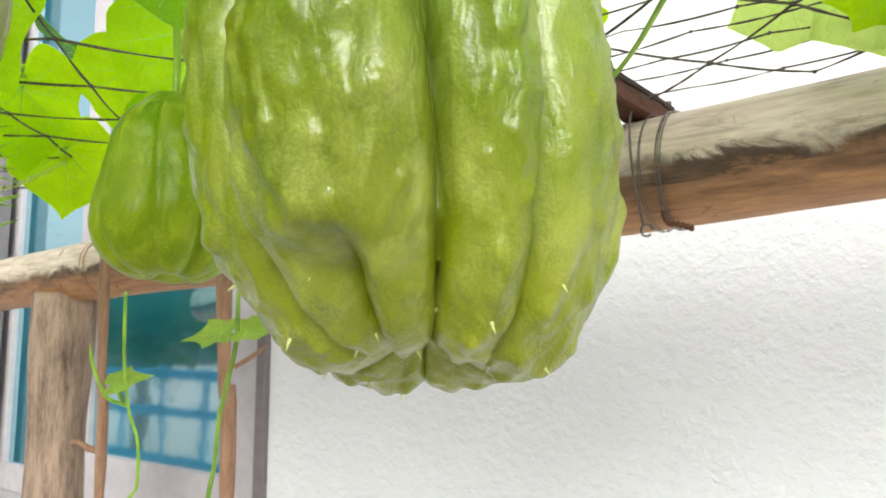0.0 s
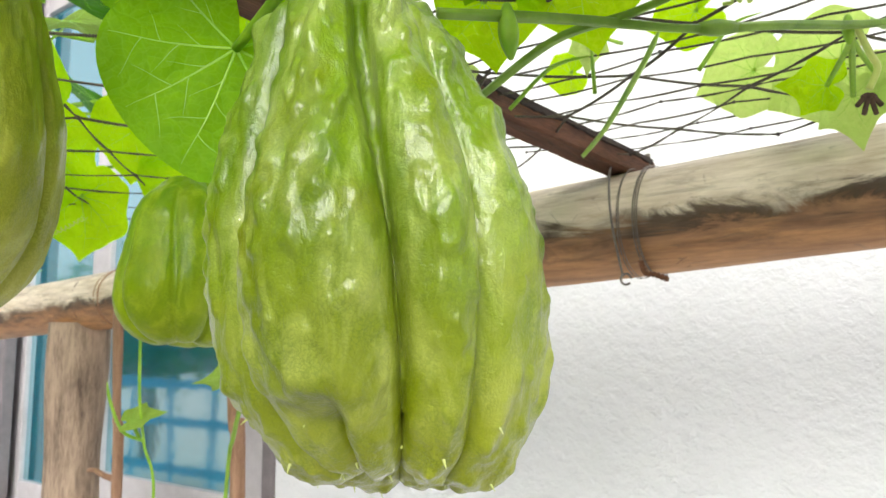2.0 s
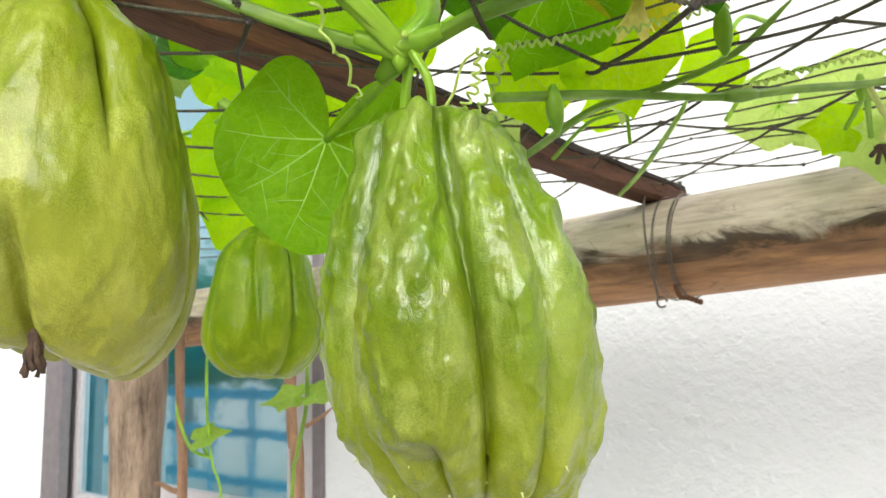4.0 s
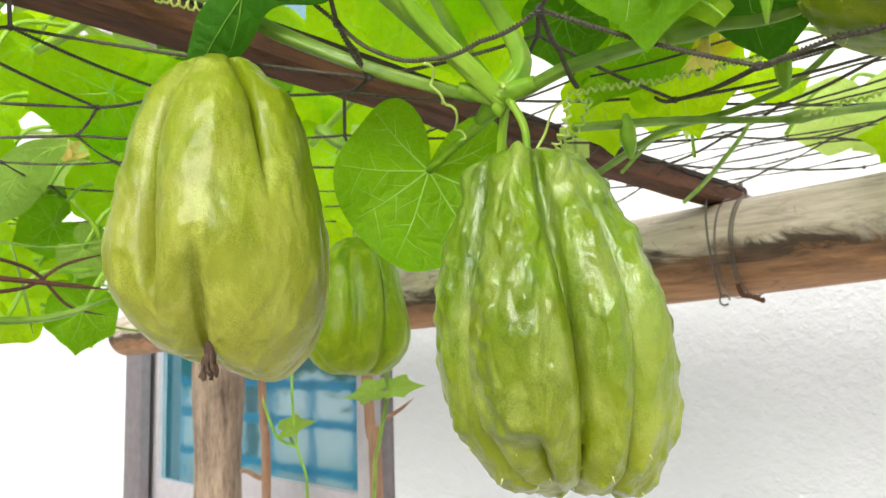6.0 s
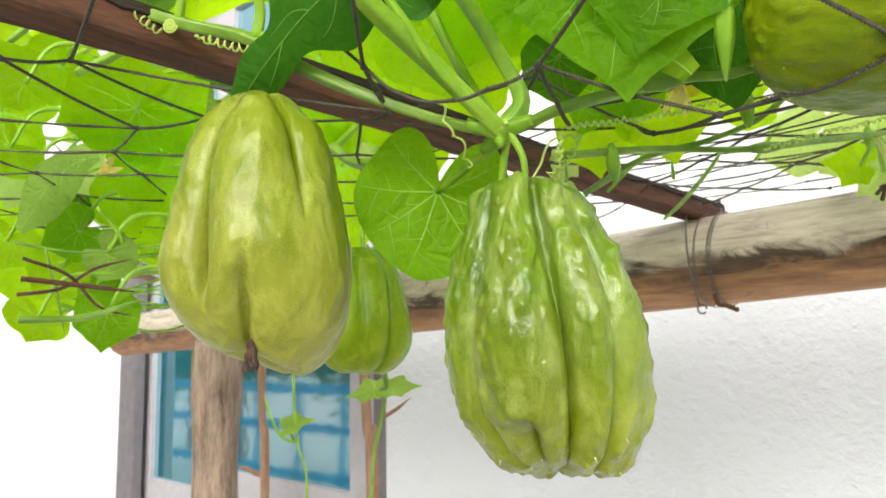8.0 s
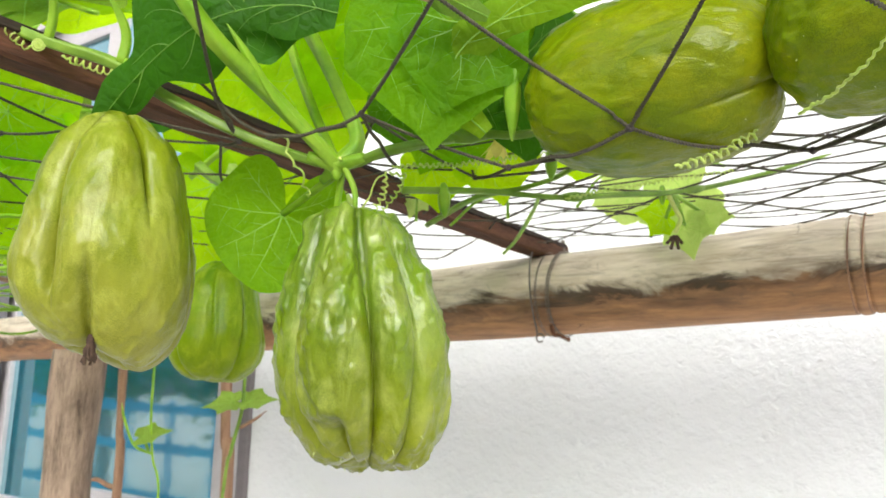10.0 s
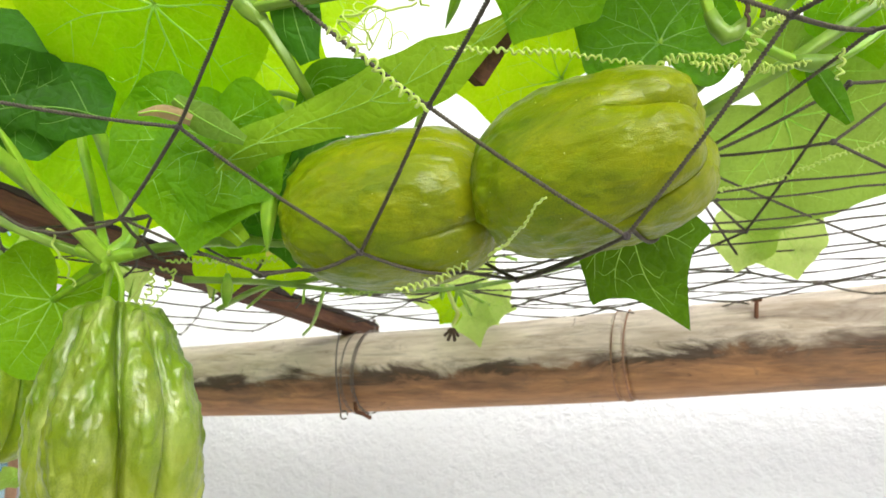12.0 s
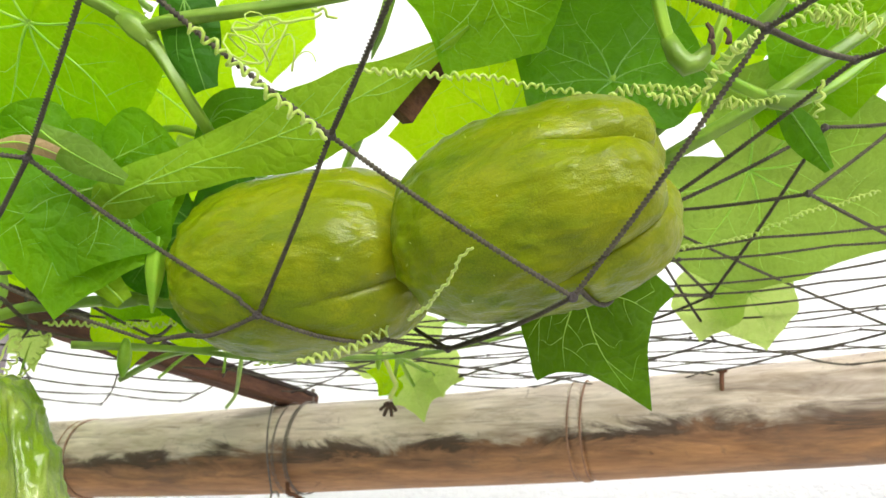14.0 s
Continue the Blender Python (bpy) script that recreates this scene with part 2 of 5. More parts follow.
M_STEM = stem_material("vine_skin", (0.15, 0.33, 0.008), (0.32, 0.51, 0.035))
M_STEM_OLD = stem_material("vine_skin_dark", (0.11, 0.22, 0.012), (0.23, 0.37, 0.04))
M_TENDRIL = stem_material("tendril_green", (0.34, 0.49, 0.07), (0.52, 0.63, 0.16))
M_SPINE = stem_material("spine_pale", (0.46, 0.54, 0.12), (0.60, 0.64, 0.22))
M_ROPE = plain_material("net_cord", (0.022, 0.018, 0.011), (0.125, 0.108, 0.066), 500, 0.7, 0.6, 0.0006)
M_KNOT = plain_material("net_knot", (0.035, 0.028, 0.026), (0.11, 0.09, 0.085), 400, 0.8, 0.7, 0.0008)
M_POLE = pole_material()
M_BATTEN_EDGE = plain_material("dark_batten_edge", (0.006, 0.004, 0.003), (0.045, 0.022, 0.014), 14, 0.75, 0.8, 0.002, (10, 1, 10))
M_BATTEN = plain_material("dark_batten", (0.020, 0.008, 0.004), (0.165, 0.062, 0.028), 11, 0.85, 0.7, 0.002, (10, 1, 10))
M_POST = plain_material("grey_post", (0.06, 0.035, 0.022), (0.50, 0.36, 0.26), 9, 0.75, 0.7, 0.004, (8, 8, 1.2))
M_STICK = plain_material("brown_stick", (0.16, 0.075, 0.04), (0.40, 0.23, 0.14), 30, 0.7, 0.5, 0.001, (6, 6, 1))
M_WIRE = plain_material("dull_wire", (0.10, 0.085, 0.07), (0.26, 0.23, 0.20), 300, 0.5, 0.3, 0.0003, metal=0.6)
M_RUST = plain_material("rusty_iron", (0.09, 0.034, 0.016), (0.22, 0.09, 0.042), 400, 0.8, 0.6, 0.0005)
M_DRY = plain_material("dry_brown_petal", (0.03, 0.016, 0.01), (0.13, 0.075, 0.045), 300, 0.85, 0.8, 0.001)
M_PETAL = leaf_material("yellow_petal", (0.84, 0.70, 0.16), (0.95, 0.86, 0.24), 0.5)
M_THROAT = leaf_material("orange_petal_throat", (0.80, 0.36, 0.02), (0.92, 0.52, 0.03), 0.4)
M_WALL = stucco_material("white_stucco", (0.83, 0.835, 0.85))
M_FRAME = plain_material("grey_window_frame", (0.40, 0.37, 0.38), (0.52, 0.49, 0.50), 40, 0.45, 0.1, 0.0005)
M_FRAME_DARK = plain_material("dark_window_frame", (0.14, 0.12, 0.125), (0.22, 0.19, 0.195), 40, 0.5, 0.1, 0.0005)
M_GLASS = glass_material()
M_BLUE = plain_material("blue_paint", (0.02, 0.22, 0.42), (0.04, 0.32, 0.55), 8, 0.4, 0.1, 0.001)
M_GROUND = plain_material("yard_concrete", (0.46, 0.45, 0.435), (0.60, 0.59, 0.57), 3, 0.9, 0.5, 0.004)
M_BARK = plain_material("tree_bark", (0.08, 0.055, 0.035), (0.18, 0.13, 0.09), 12, 0.9, 0.8, 0.01)
M_TREE = leaf_material("tree_leaf", (0.05, 0.12, 0.03), (0.12, 0.28, 0.04), 0.4)


# ---- mesh helpers ----
def empty(name, at=(0, 0, 0)):
    ob = new(name)
    ob.location = at
    return ob


def mesh_part(name, verts, faces, material, parent=None, label="", smooth=True):
    me = bpy.data.meshes.new(name)
    me.from_pydata([tuple(v) for v in verts], [], faces)
    if smooth:
        me.polygons.foreach_set("use_smooth", [True] * len(me.polygons))
    me.materials.append(material)
    ob = new(name, me)
    if parent is not None:
        ob.parent = parent
    if label:
        ob["label"] = label
    return ob


def part(name, bm, material, parent=None, label="", smooth=False):
    me = bpy.data.meshes.new(name)
    bm.to_mesh(me)
    bm.free()
    if smooth:
        me.polygons.foreach_set("use_smooth", [True] * len(me.polygons))
    me.materials.append(material)
    ob = new(name, me)
    if parent is not None:
        ob.parent = parent
    if label:
        ob["label"] = label
    return ob


def box(x0, x1, y0, y1, z0, z1, bevel=0.0):
    bm = bmesh.new()
    bmesh.ops.create_cube(bm, size=1)
    for v in bm.verts:
        v.co = ((x0 + x1) / 2 + v.co.x * (x1 - x0), (y0 + y1) / 2 + v.co.y * (y1 - y0), (z0 + z1) / 2 + v.co.z * (z1 - z0))
    if bevel:
        bmesh.ops.bevel(bm, geom=bm.edges[:], offset=bevel, segments=2, affect="EDGES", profile=0.6)
    return bm


def spline(points, step):
    """Catmull-Rom through the points, sampled about every step metres."""
    p = np.array(points, float)
    p = np.vstack([2 * p[0] - p[1], p, 2 * p[-1] - p[-2]])
    out = []
    for k in range(1, len(p) - 2):
        a, b, c, d = p[k - 1 : k + 3]
        n = max(2, int(np.linalg.norm(c - b) / step))
        for t in np.arange(n) / n:
            out.append(0.5 * (2 * b + (c - a) * t + (2 * a - 5 * b + 4 * c - d) * t * t + (3 * b - a - 3 * c + d) * t**3))
    out.append(p[-2])
    return np.array(out)


def frames_along(path):
    tan = np.gradient(path, axis=0)
    tan /= np.maximum(np.linalg.norm(tan, axis=1), 1e-9)[:, None]
    up = np.array([0, 0, 1.0]) if abs(tan[0][2]) < 0.9 else np.array([1.0, 0, 0])
    n = np.cross(tan[0], up)
    n /= np.linalg.norm(n)
    normals = []
    for t in tan:
        n = n - t * (n @ t)
        n /= max(np.linalg.norm(n), 1e-9)
        normals.append(n)
    normals = np.array(normals)
    return tan, normals, np.cross(tan, normals)


def tube_data(path, radius, sides=8, lobes=0, lobe_depth=0.0, twist=0.0):
    """Vertices and faces of a tube along a path; radius is a number or one per point; lobes and twist make ropes and ribbed stems."""
    path = np.asarray(path, float)
    _, n, b = frames_along(path)
    r = np.broadcast_to(np.asarray(radius, float), (len(path),))
    s = np.r_[0, np.cumsum(np.linalg.norm(np.diff(path, axis=0), axis=1))]
    ang = np.linspace(0, 2 * math.pi, sides, endpoint=False)
    a = ang[None, :] + 0 * s[:, None]
    rr = r[:, None] * (1 + lobe_depth * np.cos(lobes * (a - twist * s[:, None])))
    v = path[:, None, :] + rr[..., None] * (np.cos(a)[..., None] * n[:, None, :] + np.sin(a)[..., None] * b[:, None, :])
    m = len(path)
    faces = []
    for i in range(m - 1):
        for j in range(sides):
            k = (j + 1) % sides
            faces.append((i * sides + j, i * sides + k, (i + 1) * sides + k, (i + 1) * sides + j))
    faces.append(tuple(range(sides - 1, -1, -1)))
    faces.append(tuple(range((m - 1) * sides, m * sides)))
    return v.reshape(-1, 3), faces


def tube(name, path, radius, material, parent=None, label="", sides=8, **shape):
    v, f = tube_data(path, radius, sides, **shape)
    return mesh_part(name, v, f, material, parent, label)


def joined(chunks):
    verts, faces, base = [], [], 0
    for v, f in chunks:
        verts.append(v)
        faces += [tuple(i + base for i in q) for q in f]
        base += len(v)
    return np.vstack(verts), faces


# ---- the house wall, its window and the ground ----
WALL_Y = 0.79
WX0, WX1, WZ0, WZ1 = -1.644, -0.566, 1.25, 2.62


def wall_piece(bm, x0, x1, z0, z1):
    part_bm = box(x0, x1, WALL_Y, WALL_Y + 0.22, z0, z1)
    me = bpy.data.meshes.new("tmp")
    part_bm.to_mesh(me)
    part_bm.free()
    bm.from_mesh(me)
    bpy.data.meshes.remove(me)


bm = bmesh.new()
wall_piece(bm, -7.0, WX0, 0, 3.2)
wall_piece(bm, WX1, 6.0, 0, 3.2)
wall_piece(bm, WX0, WX1, 0, WZ0)
wall_piece(bm, WX0, WX1, WZ1, 3.2)
tagged(part("wall_north", bm, M_WALL), "white rough-plastered house wall behind the trellis", "wall", kind="structure")

bm = box(-40, 40, -40, 40, -0.2, 0.0)
tagged(part("ground", bm, M_GROUND), "pale worn concrete yard ground", "ground", kind="structure")


def bar(name, parent, x0, x1, y0, y1, z0, z1, material, label=""):
    return part(name, box(x0, x1, y0, y1, z0, z1, 0.004), material, parent, label)


window = tagged(empty("window_1", (0, 0, 0)), "sliding window with blue reflective panes in a grey frame", "window", kind="structure")
bar("jamb", window, -1.644, -1.549, 0.780, 0.808, WZ0, WZ1, M_FRAME_DARK, "dark grey outer jamb")
bar("jamb", window, -0.590, -0.566, 0.780, 0.87, WZ0, WZ1, M_FRAME_DARK, "dark grey outer jamb")
bar("window_sill", window, -1.549, -0.590, 0.775, 0.87, WZ0, 1.275, M_FRAME)
bar("window_head", window, -1.549, -0.590, 0.785, 0.87, 2.58, WZ1, M_FRAME)


def sash(x0, x1, y, z0, z1, left, right, low):
    ob = empty("sash")
    ob.parent = window
    for n, (a, b, c, d) in {"stile": (x0, x0 + left, z0, z1), "stile.001": (x1 - right, x1, z0, z1), "rail": (x0 + left, x1 - right, z0, z0 + low), "rail.001": (x0 + left, x1 - right, z1 - 0.06, z1)}.items():
        part(n.split(".")[0], box(a, b, y, y + 0.03, c, d, 0.003), M_FRAME, ob)
    part("pane", box(x0 + left - 0.004, x1 - right + 0.004, y + 0.012, y + 0.017, z0 + low - 0.004, z1 - 0.056), M_GLASS, ob, "blue reflective glass pane")
    return ob


sash(-1.615, -1.13, 0.826, 1.276, 2.578, 0.075, 0.05, 0.060)
sash(-1.18, -0.592, 0.793, 1.276, 2.578, 0.07, 0.080, 0.124)

# ---- trellis: pole, post, batten, sticks, wire ----
POLE_X0, POLE_X1 = -1.11, 1.6


def pole_axis(x):
    """The cane bends a little upwards along its length."""
    u = x - 0.2
    return np.array([x, 0.534 - 0.0144 * u, 1.75 + u * (0.0448 + u * (0.0246 + 0.012 * u))])


POLE_NODES = (-0.62, -0.10, 0.452, 0.93, 1.45)
ob = tagged(empty("pole", (0, 0, 1.75)), "weathered brown bamboo pole, pale on its upper side", "pole")
xs = np.unique(np.r_[np.linspace(POLE_X0, POLE_X1, 300), [x + d for x in POLE_NODES for d in np.linspace(-0.012, 0.012, 37)]])
path = np.array([pole_axis(x) for x in xs]) - np.array([0, 0, 1.75])
rad = 0.0418 + 0.0012 * np.array([noise.noise((x * 5, 0, 0)) for x in xs])
for x in POLE_NODES:
    rad += 0.0011 * np.exp(-(((xs - x) / 0.005) ** 2)) - 0.0018 * np.exp(-(((xs - x - 0.006) / 0.0016) ** 2)) - 0.0011 * np.exp(-(((xs - x + 0.005) / 0.0014) ** 2))
v, f = tube_data(path, rad, 40)
for i, q in enumerate(v):
    k = noise.noise(Vector((q[0] * 3, q[1] * 14, q[2] * 14)))
    v[i] = q + (q - path[i // 40]) * 0.035 * k
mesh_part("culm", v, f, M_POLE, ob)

for x in POLE_NODES:
    for d, rr in ((-0.0050, 0.0007), (0.0058, 0.0009)):
        c = pole_axis(x + d) - np.array([0, 0, 1.75])
        t = np.linspace(0, 2 * math.pi, 49)
        w = 0.0420 + 0.0004 * np.sin(t * 5 + x * 40)
        tube("node_ring", np.c_[c[0] + 0.0012 * np.sin(t * 2 + x * 9), c[1] + w * np.cos(t), c[2] + w * np.sin(t)], rr, M_STICK, ob, "dark ring at the cane's joint", sides=6)

post = tagged(empty("post", (-0.722, 0.545, 0)), "round weathered grey-brown wooden post carrying the pole", "post")
zs = np.linspace(0.0, 1.69, 90)
path = np.c_[0.006 * np.sin(zs * 3.1), 0.004 * np.cos(zs * 2.3), zs]
v, f = tube_data(path, 0.0375 + 0.002 * np.sin(zs * 9) + 0.0015 * np.cos(zs * 23) + 0.004 * np.clip((zs - 1.5) / 0.19, 0, 1), 28)
for i, q in enumerate(v):
    k = noise.noise(Vector((q[0] * 30, q[1] * 30, q[2] * 4)))
    v[i] = q + (q - path[i // 28]) * 0.09 * k
mesh_part("trunk", v, f, M_POST, post)

batten = tagged(empty("batten", (0, 0, 1.8)), "dark brown wooden batten tied across the pole", "batten")
bm = bmesh.new()
NB = 60
rows = []
for k in range(NB + 1):
    y = -0.55 + (0.565 + 0.55) * k / NB
    zb = 0.0135 - 0.0477 * (y - 0.02)
    x = 0.106 + 0.068 * (y - 0.02) + 0.002 * math.sin(y * 14)
    w, h = 0.024, 0.019
    ring = []
    for dx, dz in ((0, 0.002), (0.002, 0), (w - 0.002, 0), (w, 0.002), (w, h - 0.002), (w - 0.002, h), (0.002, h), (0, h - 0.002)):
        j = 0.0009 * noise.noise(Vector((dx * 300, y * 30, dz * 300)))
        ring.append(bm.verts.new((x + dx + j, y, zb + dz + 1.2 * j)))
    rows.append(ring)
for a, b in zip(rows, rows[1:]):
    for j in range(8):
        bm.faces.new((a[j], a[(j + 1) % 8], b[(j + 1) % 8], b[j]))
bm.faces.new(rows[0][::-1])
bm.faces.new(rows[-1])
bmesh.ops.recalc_face_normals(bm, faces=bm.faces)
part("board", bm, M_BATTEN, batten)
# thin dark strip on the board's outer edge, ragged along its lower side
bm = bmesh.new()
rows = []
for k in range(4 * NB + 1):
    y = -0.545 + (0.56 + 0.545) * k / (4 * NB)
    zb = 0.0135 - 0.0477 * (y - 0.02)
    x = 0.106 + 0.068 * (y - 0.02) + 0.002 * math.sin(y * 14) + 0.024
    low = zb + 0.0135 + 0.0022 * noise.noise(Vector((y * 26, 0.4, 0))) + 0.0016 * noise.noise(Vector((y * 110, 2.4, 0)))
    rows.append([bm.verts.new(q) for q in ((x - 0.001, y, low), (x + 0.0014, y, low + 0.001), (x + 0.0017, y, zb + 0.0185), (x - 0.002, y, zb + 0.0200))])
for a, b in zip(rows, rows[1:]):
    for j in range(4):
        bm.faces.new((a[j], a[(j + 1) % 4], b[(j + 1) % 4], b[j]))
bm.faces.new(rows[0][::-1])
bm.faces.new(rows[-1])
bmesh.ops.recalc_face_normals(bm, faces=bm.faces)
part("charred_edge", bm, M_BATTEN_EDGE, batten, "dark ragged strip along the outer edge")


def wire_loop(x, lean, r, parent, thick, drop=0.0):
    c = pole_axis(x)
    a = np.linspace(0, 2 * math.pi, 64)
    rr = 0.0443 + 0.0006 * np.sin(a * 3 + x * 90)
    p = np.c_[c[0] + lean * np.sin(a), c[1] + rr * np.cos(a), c[2] + rr * np.sin(a) + np.where(np.sin(a) > 0.6, drop, 0)]
    return tube("loop", p, thick, M_WIRE, parent, sides=6)


tie = tagged(empty("wire_tie"), "dull twisted wire tied round pole and batten", "wire")
for x, lean, th in ((0.1655, 0.0005, 0.0004), (0.1670, -0.0006, 0.00035), (0.1785, 0.001, 0.00045), (0.1802, 0.0006, 0.0004), (0.1818, 0.0012, 0.0004)):
    wire_loop(x, lean, 0, tie, th)
c = pole_axis(0.17)
tube("twist", spline([(0.178, c[1] - 0.03, c[2] - 0.034), (0.183, c[1] - 0.034, c[2] - 0.043), (0.191, c[1] - 0.036, c[2] - 0.045), (0.201, c[1] - 0.037, c[2] - 0.049)], 0.001), 0.0020, M_RUST, tie, "rusty wire end", 6, lobes=2, lobe_depth=0.4, twist=900.0)
a = np.linspace(0, 5.5, 24)
tube("eye", np.c_[0.1655 + 0.0042 * np.cos(a), c[1] - 0.030 + 0 * a, c[2] - 0.0465 + 0.0042 * np.sin(a)], 0.0009, M_WIRE, tie, sides=6)
tube("hook", spline([(0.150, 0.535, 1.806), (0.158, 0.502, 1.792), (0.161, 0.489, 1.772), (0.1635, 0.487, 1.741), (0.165, 0.500, 1.704)], 0.002), 0.0009, M_WIRE, tie, sides=6)

bolt = tagged(empty("bolt", (0.167, 0.556, 1.790)), "dark upright bolt standing on the pole", "bolt")
zz = np.linspace(0, 0.024, 49)
tube("shank", np.c_[0 * zz, 0 * zz, zz - 0.003], 0.0021 + 0.0004 * np.sign(np.sin(zz * 5200)), M_WIRE, bolt, sides=10)
tube("nut", np.array([(0, 0, 0.0), (0, 0, 0.005)]), 0.004, M_WIRE, bolt, sides=6)

nail = tagged(empty("nail", (0.569, 0.492, 1.786)), "rusty bent nail in the pole", "nail")
tube("shank", spline([(0, 0.006, -0.006), (0, 0, 0.006), (0.001, -0.001, 0.018)], 0.002), 0.0018, M_RUST, nail, sides=8)
tube("nail_head", np.array([(0.001, -0.001, 0.017), (0.001, -0.001, 0.0195)]), 0.0042, M_RUST, nail, sides=12)


def stick(points, r, label, twig=None):
    ob = tagged(empty("stick"), label, "stick")
    p = spline(points, 0.012)
    tube("shaft", p, r * (1 + 0.12 * np.sin(np.arange(len(p)) * 0.45)), M_STICK, ob, sides=10)
    if twig:
        q = spline(twig, 0.006)
        tube("twig", q, np.linspace(r * 0.75, r * 0.45, len(q)), M_STICK, ob, sides=8)
    return ob


stick([(-0.462, 0.45, 1.72), (-0.455, 0.45, 1.58), (-0.447, 0.45, 1.49), (-0.45, 0.45, 0.9), (-0.46, 0.45, 0.0)], 0.0056, "thin reddish-brown support stick with a side twig", [(-0.448, 0.45, 1.500), (-0.462, 0.444, 1.503), (-0.478, 0.440, 1.509), (-0.49, 0.438, 1.508)])
stick([(-0.245, 0.45, 1.73), (-0.235, 0.45, 1.58), (-0.226, 0.45, 1.51), (-0.22, 0.45, 0.8), (-0.22, 0.45, 0.0)], 0.0068, "brown support stick standing in the yard")

wall_box = tagged(empty("wall_box", (-1.90, 0.79, 2.62)), "pale ribbed plastic box fixed to the white wall", "box")
part("housing", box(-0.10, 0.10, -0.09, 0.0, -0.07, 0.10, 0.015), M_FRAME, wall_box)
part("base", box(-0.14, 0.14, -0.11, 0.0, -0.11, -0.07, 0.012), M_FRAME, wall_box)
for dx in (-0.06, -0.02, 0.02, 0.06):
    part("rib", box(dx - 0.008, dx + 0.008, -0.10, -0.09, -0.06, 0.09, 0.003), M_FRAME, wall_box)

# ---- chayote fruits ----
def chayote_shape(length, width, profile, grooves, seed, rough, tilt, bottom_pull, lean=(0, 0), seg=320, rings=240, crown=0.0):
    """Pear-shaped body with creases that part it into lobes; grooves are (angle, width, depth, start, full) in degrees and shares of the length."""
    th = np.linspace(0, 2 * math.pi, seg, endpoint=False)
    ph = np.linspace(0.0, math.pi, rings)
    u = (1 - np.cos(ph)) / 2
    T, P = np.meshgrid(th, ph)
    U = (1 - np.cos(P)) / 2
    dense = np.linspace(0, math.pi, 600)
    pu, pr = np.array(profile).T
    line = np.interp(dense, np.arccos(1 - 2 * pu), pr)
    kern = np.exp(-((np.arange(-40, 41) / 16.0) ** 2))
    mirror = np.r_[-line[40:0:-1], line, -line[-2:-42:-1]]
    line = np.convolve(mirror, kern / kern.sum(), "valid")
    prof = np.interp(P, dense, line / line.max())
    R = width / 2 * prof
    Z = length / 2 * np.cos(P)
    cut, calm = np.zeros_like(R), np.zeros_like(R)
    for ang, wid, dep, s0, s1, *more in grooves:
        fade, skew = more + [9.0, 0.0][len(more):]
        d = (T - radians(ang) - 0.05 * np.sin(U * 6 + 0.05 * ang) + math.pi) % (2 * math.pi) - math.pi
        d = np.abs(d) / radians(wid) * np.where(d > 0, 1 + skew, 1 - 0.5 * skew)
        k = np.clip((U - s0) / max(s1 - s0, 1e-3), 0, 1)
        out = np.clip((fade + 0.3 - U) / 0.3, 0, 1)
        k = k * k * (3 - 2 * k) * out * out * (3 - 2 * out)
        deeper = 1 + 0.15 * np.clip((U - 0.72) / 0.28, 0, 1) ** 1.5 + crown * np.clip((0.18 - U) / 0.18, 0, 1)
        crease = 0.40 * np.exp(-((d / 1.35) ** 2)) + 0.60 * np.exp(-d * 5.0)
        calm = np.maximum(calm, np.clip(k * np.exp(-((d / 0.45) ** 2)) * dep * 8, 0, 1))
        cut = np.maximum(cut, dep * k * deeper * crease) + 0.25 * np.minimum(cut, dep * k * crease)
    R = R * (1 - np.clip(cut, 0, 0.8))
    Z = Z + 0.22 * cut * (width / 2) * np.clip((U - 0.8) / 0.2, 0, 1)
    Z = Z + bottom_pull * np.exp(-((R / (0.15 * width)) ** 2)) * np.clip((U - 0.7) * 5, 0, 1)
    Z = Z - 0.006 * np.exp(-((R / (0.09 * width)) ** 2)) * (U < 0.3)
    X, Y = R * np.cos(T), R * np.sin(T)
    Z = Z + tilt[0] * X * np.clip((U - 0.5) * 2, 0, 1) + tilt[1] * Y * np.clip((U - 0.5) * 2, 0, 1)
    X, Y = X + lean[0] * (0.5 - U), Y + lean[1] * (0.5 - U)
    pts = np.stack([X, Y, Z], -1)
    du = np.gradient(pts, axis=0)
    dt = np.roll(pts, -1, 1) - np.roll(pts, 1, 1)
    nor = np.cross(dt, du)
    nor /= np.maximum(np.linalg.norm(nor, axis=2), 1e-12)[..., None]
    nor *= -np.sign((nor * np.stack([X, Y, 0.4 * Z], -1)).sum(-1).mean()) * -1
    off = np.zeros_like(R)
    for i in range(rings):
        for j in range(seg):
            q = pts[i, j]
            a = noise.noise(Vector((q[0] * 62 + seed, q[1] * 62, q[2] * 38)))
            b = noise.noise(Vector((q[0] * 150, q[1] * 150 + seed, q[2] * 75)))
            c = noise.noise(Vector((q[0] * 270, q[1] * 270 + seed, q[2] * 165)))
            off[i, j] = rough * (1 - 0.85 * calm[i, j]) * (0.0014 * a + (0.0020 + 0.0022 * max(0.0, 1 - 2 * U[i, j])) * max(0.0, b - 0.02) + 0.0016 * max(0.0, c - 0.05) + 0.0002 * c)
            off[i, j] += 0.0022 * noise.noise(Vector((q[0] * 26 + seed, q[1] * 26, q[2] * 17 + seed)))
    edge = np.clip(np.sin(P) * 3, 0, 1)
    pts = pts + nor * (off * edge)[..., None]
    faces = []
    for i in range(rings - 1):
        for j in range(seg):
            k = (j + 1) % seg
            faces.append((i * seg + j, (i + 1) * seg + j, (i + 1) * seg + k, i * seg + k))
    return pts.reshape(-1, 3), faces, nor.reshape(-1, 3), U.reshape(-1)


